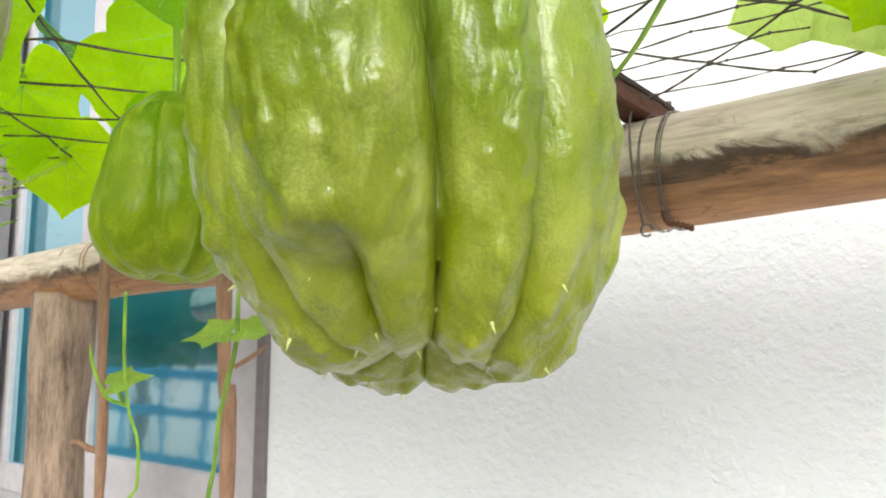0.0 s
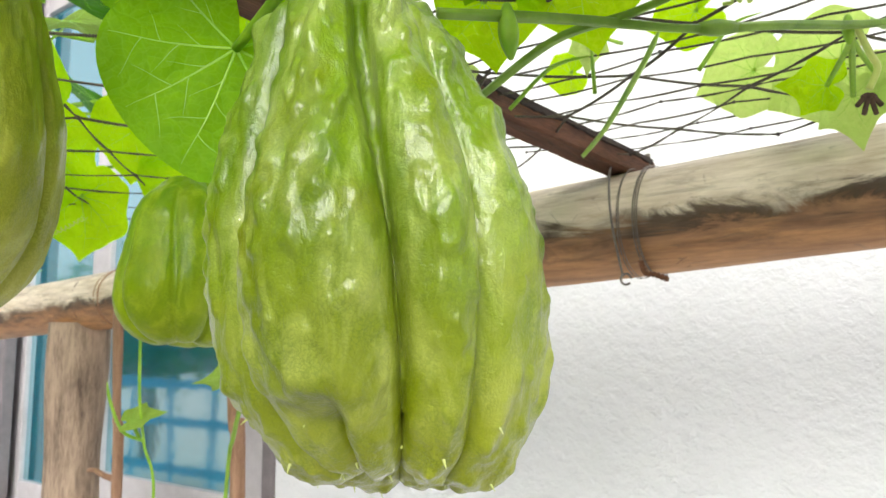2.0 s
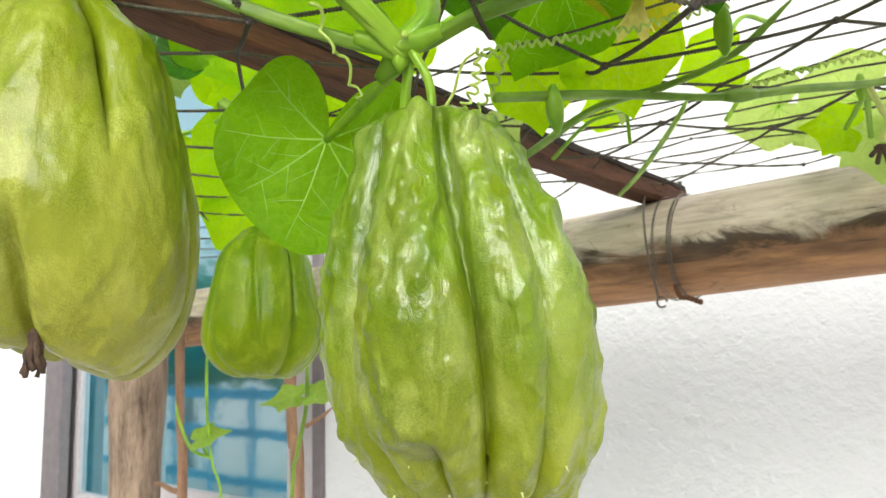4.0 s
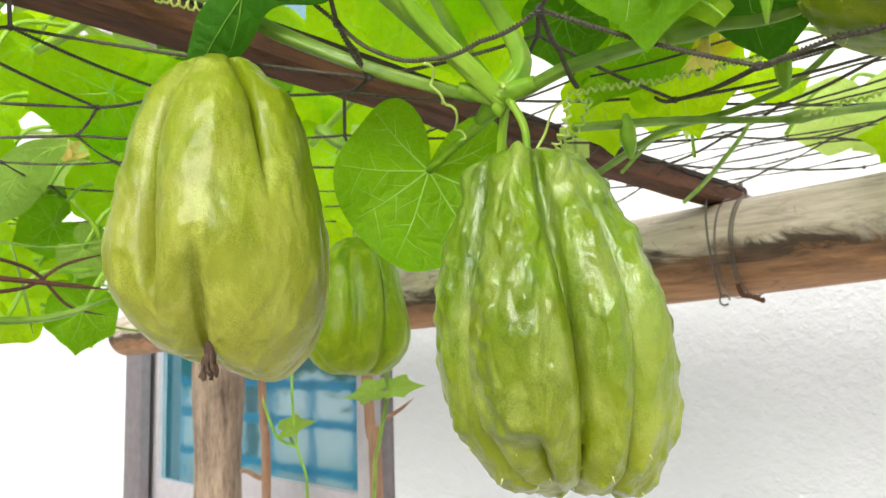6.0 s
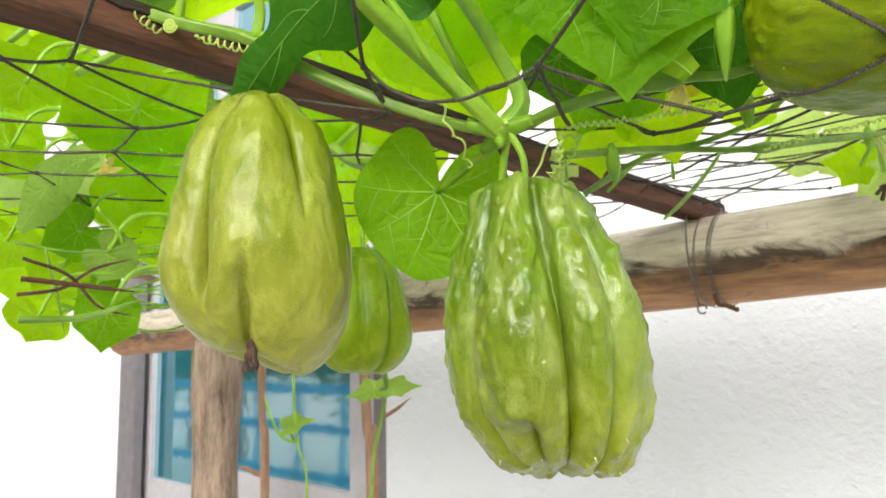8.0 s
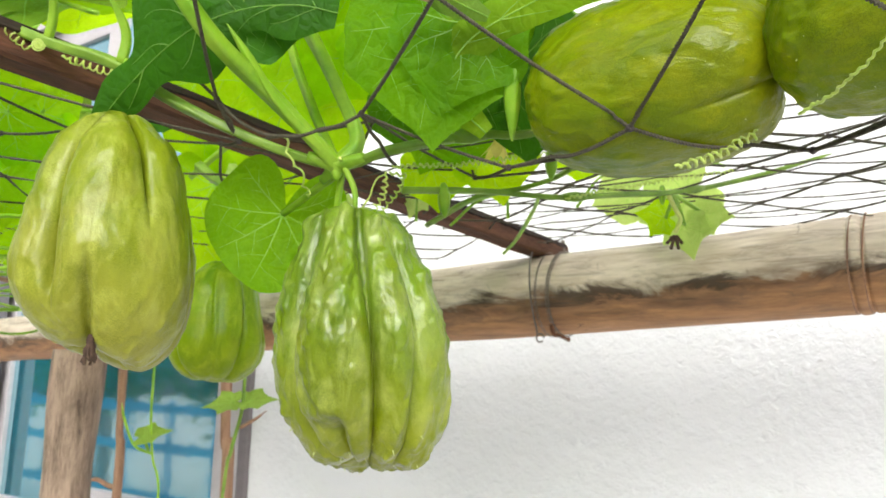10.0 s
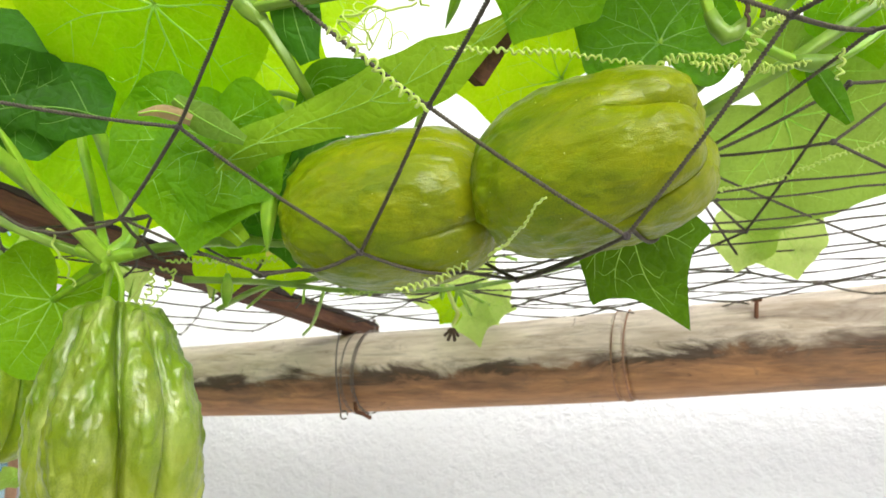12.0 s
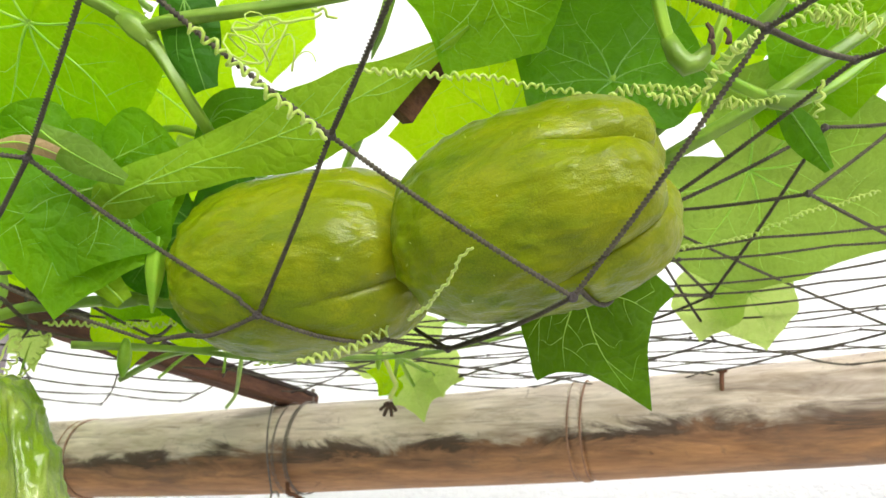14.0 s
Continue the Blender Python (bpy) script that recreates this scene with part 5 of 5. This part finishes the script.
vine([(0.5498, 0.1784, 1.8418), (0.5859, 0.1698, 1.8554), (0.6184, 0.1693, 1.8739), (0.6561, 0.1737, 1.8996)], 0.003, 0.0028, material=M_STEM_OLD)
vine([(0.4338, 0.1307, 1.8823), (0.4131, 0.1532, 1.8622), (0.3916, 0.1737, 1.8468)], 0.0026, 0.002, "green leaf stalk above the net")
vine([(0.4663, 0.0802, 1.8981), (0.4533, 0.093, 1.8813), (0.4385, 0.1124, 1.8755)], 0.0022, 0.002, "green leaf stalk above the net")
vine([(0.3634, 0.0926, 1.8383), (0.3615, 0.0899, 1.8137), (0.3586, 0.0921, 1.7901), (0.3542, 0.0999, 1.7653)], 0.0036, 0.0034, "thick green leaf stalk")
vine([(-0.0352, 0.0232, 1.8537), (0.0102, 0.0311, 1.8576), (0.0544, 0.0363, 1.8709)], 0.003, 0.0026)
vine([(-0.2768, 0.1139, 1.7585), (-0.267, 0.1539, 1.721), (-0.2831, 0.2179, 1.7201), (-0.304, 0.2854, 1.7477)], 0.002, 0.0016)
vine([(-0.2344, 0.0995, 1.7361), (-0.2354, 0.1479, 1.7434), (-0.3055, 0.2208, 1.7484)], 0.003, 0.002, "brown woody old vine shoot", M_STICK)
vine([(-0.1418, 0.083, 1.7868), (-0.1505, 0.1074, 1.7583), (-0.2166, 0.1181, 1.7091)], 0.0016, 0.0014)
vine([(0.0086, 0.1899, 1.8162), (0.0421, 0.1871, 1.8291), (0.0798, 0.187, 1.845)], 0.0026, 0.002)
vine([(0.0459, 0.1675, 1.815), (0.0669, 0.1735, 1.8002), (0.0985, 0.1727, 1.7958)], 0.0036, 0.0034, "thick dark green woody vine", M_STEM_OLD)

tendril(coil([(0.2818, 0.1018, 1.7613), (0.2769, 0.1062, 1.7522), (0.2693, 0.1086, 1.7435)], 0.0015, 0.0036, seed=1), wander([(0.2604, 0.1049, 1.741), (0.2697, 0.1064, 1.756), (0.28, 0.1032, 1.7602)], 0.003, 0.001, 3))
tendril(wander([(0.2423, 0.0697, 1.7742), (0.2424, 0.0778, 1.7653), (0.2416, 0.0852, 1.7569), (0.241, 0.0924, 1.7497)], 0.006, 0.0006, 5))
tendril(coil([(0.1093, -0.0284, 1.8433), (0.1219, -0.0166, 1.8309), (0.1364, -0.0059, 1.8191)], 0.0018, 0.0038, seed=2), coil([(0.1522, 0.0019, 1.8141), (0.1641, 0.0117, 1.8097), (0.1728, 0.0188, 1.8062)], 0.0018, 0.0036, seed=4))
a = np.linspace(0, 6 * math.pi, 120)
flat = np.array((0.1476, -0.0074, 1.8179)) + 0.0009 * (a / 5)[:, None] * (np.cos(a)[:, None] * np.array([0.80, 0.60, 0]) + np.sin(a)[:, None] * np.array([0.1, -0.1, 0.98]))
tendril(flat, label="pale tendril rolled into a flat spiral")
tendril(coil([(0.47, 0.0286, 1.7899), (0.4657, 0.0147, 1.7925), (0.459, -0.0025, 1.7981), (0.4547, -0.0144, 1.8013)], 0.0014, 0.0042, seed=6), label="pale tendril wound round the net cord")
tendril(coil([(0.4656, 0.0502, 1.8271), (0.486, 0.0585, 1.8256), (0.5087, 0.072, 1.8276), (0.5357, 0.0884, 1.826)], 0.0009, 0.0034, seed=7))
tendril(coil([(0.5402, 0.09, 1.8262), (0.5538, 0.0939, 1.8294), (0.5679, 0.1019, 1.8283), (0.5785, 0.1067, 1.826), (0.5951, 0.1152, 1.8291)], 0.0018, 0.0026, 0.0007, seed=8, grow=0.4))
tendril(coil([(0.5703, 0.0867, 1.82), (0.5786, 0.0807, 1.829), (0.5875, 0.068, 1.8265)], 0.0017, 0.0030, seed=9))
tendril(coil([(0.4272, 0.0934, 1.7413), (0.4416, 0.1035, 1.7469), (0.4548, 0.1126, 1.7568)], 0.0017, 0.0033, 0.0006, seed=10), label="pale frilled tendril under the lying fruit")
tendril(coil([(0.4719, 0.0879, 1.7522), (0.4889, 0.0686, 1.7542), (0.5047, 0.0519, 1.7631)], 0.0003, 0.0035, 0.0008, seed=11))
tendril(coil([(0.4314, 0.0377, 1.8262), (0.4373, 0.0366, 1.835), (0.4429, 0.0451, 1.8331), (0.4474, 0.0519, 1.8344)], 0.006, 0.0075, seed=12, grow=0.5), label="fine tangled pale tendril", thick=0.0003)
tendril(coil([(0.4282, 0.0353, 1.8295), (0.4384, 0.0319, 1.8336), (0.4432, 0.0272, 1.8356)], 0.005, 0.006, seed=13, grow=0.5), label="fine tangled pale tendril", thick=0.0003)
tendril(coil([(0.267, 0.1265, 1.7725), (0.303, 0.1467, 1.7746), (0.3384, 0.1658, 1.78)], 0.0011, 0.0034, seed=14), label="tendril winding along the net")
tendril(coil([(0.5489, 0.1919, 1.8053), (0.5779, 0.2111, 1.8135), (0.6093, 0.2282, 1.8294), (0.6475, 0.248, 1.845)], 0.0009, 0.0034, seed=15), label="tendril winding along the net")
tendril(coil([(0.3279, 0.2113, 1.7658), (0.3645, 0.2368, 1.7758), (0.405, 0.2893, 1.7915)], 0.0009, 0.0034, seed=16), label="tendril winding along the net")
tendril(coil([(0.6059, 0.1029, 1.8274), (0.6051, 0.1093, 1.8187)], 0.0014, 0.004, seed=17))
tendril(coil([(0.2732, 0.1145, 1.766), (0.2802, 0.1184, 1.7626), (0.2577, 0.1274, 1.7467)], 0.0012, 0.0045, seed=18))

vine([(0.5578, 0.0824, 1.8634), (0.5606, 0.0921, 1.8469), (0.5661, 0.0975, 1.8381), (0.5736, 0.0967, 1.8417), (0.579, 0.0924, 1.8522), (0.5816, 0.0876, 1.8615)], 0.0021, 0.0018, "bent pale green young shoot", nodes=(0.5,))
vine([(0.5691, 0.107, 1.8459), (0.5832, 0.1157, 1.8371), (0.5978, 0.1227, 1.8329), (0.6132, 0.1265, 1.8382), (0.6352, 0.1288, 1.8539)], 0.0022, 0.0016, "pale green shoot beside the cord", nodes=(0.45,))
tendril(coil([(0.5939, 0.0879, 1.8401), (0.6034, 0.0901, 1.8438), (0.6153, 0.0956, 1.844), (0.6273, 0.103, 1.8424)], 0.0024, 0.0030, 0.0008, seed=41, grow=0.35), label="thick frilled pale tendril above the cord")
tendril(coil([(0.5978, 0.0905, 1.852), (0.6094, 0.0964, 1.8481), (0.6217, 0.0998, 1.8511)], 0.0021, 0.0030, 0.0007, seed=43, grow=0.4), coil([(0.5519, 0.0924, 1.8255), (0.5606, 0.0962, 1.8241), (0.5699, 0.0988, 1.8294)], 0.0016, 0.0024, 0.0008, seed=44, grow=0.4), label="thick frilled pale tendril above the cord")
tendril(coil([(0.4582, 0.0317, 1.8386), (0.4631, 0.0338, 1.8379), (0.4645, 0.0351, 1.836)], 0.0014, 0.005, seed=45), wander([(0.4304, 0.0341, 1.8348), (0.4404, 0.0313, 1.837), (0.4518, 0.0334, 1.8339), (0.4614, 0.0331, 1.8382)], 0.004, 0.001, 46))
dry = tagged(empty("dry_bract"), "small dried brown flower remains on the shoot", "flower")
for k in range(5):
    c0 = np.array((0.5753, 0.0922, 1.8461)) + 0.0035 * np.array([math.cos(k * 2.1), 0, math.sin(k * 2.1)])
    tube("scale", spline([c0, c0 + (0.001, -0.001, -0.003), c0 + (0.0003 * k, 0, -0.006)], 0.001), 0.0008, M_DRY, dry, sides=5)

# swollen joint of the vine above the large fruit, with its small scales
joint = tagged(empty("vine_joint"), "swollen pale green vine joint with small scales", "vine", "chayote vines")
JN = np.array(NODE)
v, f = tube_data(np.array([JN + (0, 0, d) for d in (-0.008, -0.005, -0.001, 0.003, 0.006)]), np.array([0.0012, 0.0026, 0.0034, 0.0030, 0.0012]), 14)
v = np.array([q + 0.0012 * np.array(noise.noise_vector(Vector(q * 220))) for q in v])
mesh_part("knob", v, f, M_STEM, joint)
for towards in ((0.2253, 0.069, 1.7769), (0.2442, 0.0611, 1.7925), (0.26, 0.1042, 1.7819), (0.2838, 0.1034, 1.7733), (0.2281, 0.1062, 1.759)):
    d = np.array(Vector(towards) - Vector(NODE))
    d /= np.linalg.norm(d)
    tube("collar", np.array([JN + d * q for q in np.linspace(-0.002, 0.016, 9)]), np.linspace(0.0048, 0.0024, 9), M_STEM, joint, sides=14, lobes=4, lobe_depth=0.1)
for k in range(4):
    d = np.array([math.cos(k * 1.7 + 0.5), math.sin(k * 1.7 + 0.5), 0.2])
    tube("scale", spline([JN + 0.004 * d, JN + 0.007 * d + (0, 0, 0.001), JN + 0.010 * d + (0, 0, -0.002)], 0.001), 0.0010, M_TENDRIL, joint, sides=6)

rng = random.Random(91)
for k, (share, drop) in enumerate(((0, 0.011), (0.05, 0), (0.14, 0.011), (0.23, 0.042), (0.5, 0.025), (0.61, 0.028), (0.79, 0.021), (1, 0.011))):
    c0 = np.array(SHOOT_A) + share * (np.array(SHOOT_B) - np.array(SHOOT_A)) + np.array([0, 0, -drop])
    c1 = c0 + np.array([rng.uniform(-0.03, 0.05), rng.uniform(-0.02, 0.03), rng.uniform(0.0, 0.035)])
    vine([c0, (c0 + c1) / 2 + np.array([0, 0, 0.008]), c1], 0.0011, 0.0008, "thin young shoot under the net")
    if k % 2 == 0:
        leaf(tuple(c1), (rng.uniform(-0.6, 0.6), 0.2, -0.8), (0.5, -0.75, 0.1), 0.020 + 0.004 * (k % 3), M_LEAF_LIGHT, kind="arrow", seed=90 + k, wave=0.05, label="small young leaf under the net")

# old woody shoots low behind the pale fruit
vine([(-0.054, 0.002, 1.719), (-0.046, 0.032, 1.716), (-0.034, 0.067, 1.712)], 0.0016, 0.0013, "thin dark brown woody shoot behind the net", M_BATTEN)
vine([(-0.070, 0.007, 1.694), (-0.059, 0.044, 1.696), (-0.046, 0.076, 1.708)], 0.0022, 0.0018, "thin dark green shoot behind the net", M_STEM_OLD)
vine([(-0.081, 0.011, 1.735), (-0.075, 0.038, 1.725), (-0.070, 0.057, 1.704), (-0.062, 0.079, 1.697)], 0.0011, 0.0009, "thin dark brown woody shoot behind the net", M_BATTEN)
vine([(-0.098, 0.014, 1.712), (-0.091, 0.040, 1.717), (-0.083, 0.058, 1.731), (-0.074, 0.081, 1.739)], 0.0012, 0.0010, "thin dark brown woody shoot behind the net", M_BATTEN)
vine([(-0.105, 0.033, 1.746), (-0.106, 0.043, 1.713), (-0.105, 0.049, 1.684)], 0.0010, 0.0008, "thin dark green shoot behind the net", M_STEM_OLD)
vine([(-0.124, 0.019, 1.751), (-0.114, 0.057, 1.746), (-0.099, 0.094, 1.752)], 0.0010, 0.0008, "thin dark green shoot behind the net", M_STEM_OLD)

# tangle of thin shoots behind the pale fruit
rng = random.Random(77)
LOW = [(-0.1955, 0.0729, 1.7623), (-0.1701, 0.2151, 1.7793), (-0.2893, 0.1139, 1.711), (-0.2544, 0.2649, 1.7191)]
for k in range(9):
    s0 = np.array(LOW[0]) * (1 - k / 8) + np.array(LOW[2]) * (k / 8)
    s1 = np.array(LOW[1]) * (1 - ((k * 5) % 9) / 8) + np.array(LOW[3]) * (((k * 5) % 9) / 8)
    mid = (s0 + s1) / 2 + np.array([rng.uniform(-0.03, 0.03) for _ in range(3)])
    vine([s0, mid, s1], rng.uniform(0.0008, 0.0018), 0.0008, "thin tangled green shoot behind the net")
for k in range(5):
    c = np.array(LOW[0]) + rng.uniform(0, 1) * (np.array(LOW[1]) - LOW[0]) + rng.uniform(0, 0.9) * (np.array(LOW[2]) - LOW[0])
    tendril(coil([c, c + np.array([0.03, 0.02, rng.uniform(-0.02, 0.02)]), c + np.array([0.06, 0.04, rng.uniform(-0.03, 0.03)])], 0.0015, 0.004, seed=20 + k))

# withered little flower under the vine, with its yellow stalk
flower = tagged(empty("withered_flower"), "withered dark brown flower on a short yellow stalk", "flower")
tube("stalk", spline([(0.3525, 0.3254, 1.7942), (0.3574, 0.3319, 1.7793), (0.3593, 0.3345, 1.7737), (0.3555, 0.3335, 1.7643)], 0.002), 0.0016, M_SPINE, flower, "yellow stalk", 7)
FC = np.array((0.3553, 0.3338, 1.7616))
for k in range(6):
    a = k * math.pi / 3
    d = np.array([0.8 * math.cos(a), 0.6 * math.cos(a), 0.8 * math.sin(a)])
    tube("petal", spline([FC, FC + 0.003 * d + (0, 0, -0.002), FC + 0.0055 * d + (0, -0.001, -0.005)], 0.001), 0.0012, M_DRY, flower, sides=6)


def bell(base, direction, size, label):
    """A small hanging flower: a tube that opens into five pointed petals."""
    ob = tagged(empty("flower"), label, "flower", "chayote flowers")
    m = leaf_matrix(base, direction, (0.3, -0.8, 0.5))
    ob.matrix_world = m
    for k in range(5):
        a = k * 2 * math.pi / 5
        rows = []
        for s in np.linspace(0, 1, 7):
            rad = size * (0.12 + 0.50 * s**1.5)
            half = 0.80 * (1 - s**2.2) + 0.02
            for w in (-1, 0, 1):
                b = a + half * w
                rows.append((size * s, rad * math.cos(b), rad * math.sin(b)))
        faces = [(i * 3 + j, i * 3 + j + 1, i * 3 + j + 4, i * 3 + j + 3) for i in range(6) for j in range(2)]
        mesh_part("petal", rows, faces, M_PETAL, ob)
    tube("throat", np.array([(size * q, 0, 0) for q in (0.1, 0.3, 0.5, 0.6)]), np.array([0.10, 0.13, 0.12, 0.03]) * size, M_THROAT, ob, "orange throat", sides=10)
    tube("calyx", np.array([(-size * 0.3, 0, 0), (0, 0, 0), (size * 0.2, 0, 0)]), np.array([0.05, 0.13, 0.12]) * size, M_STEM, ob, sides=8)
    return ob


bell((0.3208, 0.1707, 1.8165), (0.1, 0.0, -1), 0.020, "yellow chayote flower among the leaves")
bell((0.3002, 0.1835, 1.8016), (-0.2, 0.0, -1), 0.016, "yellow chayote flower among the leaves")
bell((0.336, -0.067, 1.784), (0.732, -0.391, -0.557), 0.024, "pale yellow chayote flower with an orange throat above the net")
bell((-0.032, 0.038, 1.788), (0.6, 0.3, 0.35), 0.013, "orange-yellow flower behind the net")


def bud(base, direction, size):
    ob = tagged(empty("bud"), "young green pointed fruit bud", "bud", "buds")
    p = np.array([np.array(base) + np.array(direction) * size * s for s in np.linspace(0, 1, 12)])
    tube("body", p, size * 0.16 * np.sin(np.linspace(0.25, 3.05, 12)) ** 0.8 + 0.0003, M_STEM, ob, sides=10, lobes=5, lobe_depth=0.08)
    return ob


bud((0.2552, 0.192, 1.7801), (0.05, 0.03, -1), 0.022)
bud((0.3506, 0.3234, 1.7968), (0.0, 0.0, -1), 0.014)
bud((0.3284, 0.193, 1.7931), (0.0, 0.0, -1), 0.02)

# thin climbing vine and its leaves at the sticks
vine([(-0.2512, 0.3537, 1.6657), (-0.2582, 0.3599, 1.6075), (-0.2599, 0.3676, 1.5623), (-0.2596, 0.3793, 1.5042), (-0.29, 0.38, 1.3), (-0.3, 0.38, 0.0)], 0.0013, 0.0017, "thin pale green climbing vine")
vine([(-0.2596, 0.3671, 1.5655), (-0.2845, 0.3595, 1.5738), (-0.3006, 0.3545, 1.6023), (-0.3202, 0.3615, 1.621)], 0.0016, 0.0012, "thin pale green climbing vine")
leaf((-0.2669, 0.3579, 1.5847), (0.75, 0.65, 0.3), (0.3, -0.5, 0.8), 0.034, M_LEAF_PALE, kind="arrow", seed=81, stalk=[(-0.263, 0.364, 1.5687)], label="small green leaf on the climbing vine")
leaf((-0.1198, 0.3582, 1.629), (-0.75, -0.6, -0.15), (0.3, -0.5, 0.8), 0.034, M_LEAF_PALE, kind="arrow", seed=82, stalk=[(-0.1129, 0.3639, 1.6262)], label="small green leaf beside the stick")
leaf((-0.1054, 0.3686, 1.631), (0.8, 0.6, 0.1), (0.3, -0.5, 0.8), 0.032, M_LEAF_PALE, kind="arrow", seed=83, stalk=[(-0.1129, 0.3639, 1.6262)], label="small green leaf beside the stick")
vine([(-0.1066, 0.3617, 1.6614), (-0.1124, 0.3654, 1.6204), (-0.124, 0.3649, 1.5792), (-0.1331, 0.3661, 1.5381), (-0.14, 0.36, 1.3), (-0.14, 0.36, 0.0)], 0.0017, 0.0019, "thin dark green climbing vine", M_STEM_OLD)
vine([(-0.1149, 0.3671, 1.6028), (-0.1022, 0.3748, 1.6118), (-0.0909, 0.3812, 1.6219)], 0.0018, 0.0014, "dry brown tendril stub", M_STICK)


# ---- the garden behind the camera, its left end seen only in the panes ----
def tree(x, y, h, spread, seed):
    rng = random.Random(seed)
    ob = tagged(empty("tree", (x, y, 0)), "leafy dark green garden tree", "tree", "garden trees")
    p = spline([(0, 0, 0), (0.05, 0.02, h * 0.3), (-0.04, 0.06, h * 0.6), (0, 0, h * 0.8)], 0.1)
    chunks = [tube_data(p, np.linspace(0.12, 0.05, len(p)), 10)]
    tips = []
    for k in range(9):
        a, s = rng.uniform(0, 6.28), rng.uniform(0.35, 0.75)
        b = np.array([0, 0, h * s])
        e = b + np.array([math.cos(a) * spread * 0.7, math.sin(a) * spread * 0.7, h * 0.22])
        q = spline([b, (b + e) / 2 + (0, 0, 0.1), e], 0.12)
        chunks.append(tube_data(q, np.linspace(0.045, 0.015, len(q)), 7))
        tips += [e, (b + e) / 2]
    v, f = joined(chunks)
    mesh_part("trunk", v, f, M_BARK, ob)
    verts, faces = [], []
    for k in range(2600):
        c = np.array(tips[k % len(tips)]) + np.array([rng.gauss(0, spread * 0.27) for _ in range(3)])
        u = Vector((rng.gauss(0, 1), rng.gauss(0, 1), rng.gauss(0, 0.6))).normalized()
        w = u.cross(Vector((rng.gauss(0, 1), rng.gauss(0, 1), 1))).normalized()
        s = rng.uniform(0.05, 0.10)
        n0 = len(verts)
        verts += [tuple(Vector(c) - u * s), tuple(Vector(c) + w * s * 0.5), tuple(Vector(c) + u * s), tuple(Vector(c) - w * s * 0.5)]
        faces.append((n0, n0 + 1, n0 + 2, n0 + 3))
    mesh_part("crown", verts, faces, M_TREE, ob, smooth=False)
    return ob


# the trees from x -3.2 on are unseen, added to darken the low sky
for k, (x, y, h) in enumerate(((-9.5, -4.5, 2.9), (-7.2, -5.2, 2.6), (-5.2, -4.8, 2.9), (-11.8, -5.0, 2.7), (-3.2, -4.6, 2.7), (-1.2, -5.4, 2.9), (0.8, -5.0, 2.6), (2.8, -4.8, 2.9), (4.6, -3.8, 2.8), (6.0, -1.4, 2.7))):
    tree(x, y, h, 1.2, 40 + k)

fence = tagged(empty("blue_fence", (0, -3.2, 0)), "bright blue painted metal railing across the yard", "railing")
for z in (0.35, 0.85, 1.25):
    part("rail", box(-10, -2.5, -0.02, 0.02, z - 0.05, z + 0.05, 0.008), M_BLUE, fence)
for x in np.arange(-10, -2.4, 0.75):
    part("upright", box(x - 0.04, x + 0.04, -0.02, 0.02, 0, 1.33, 0.008), M_BLUE, fence)
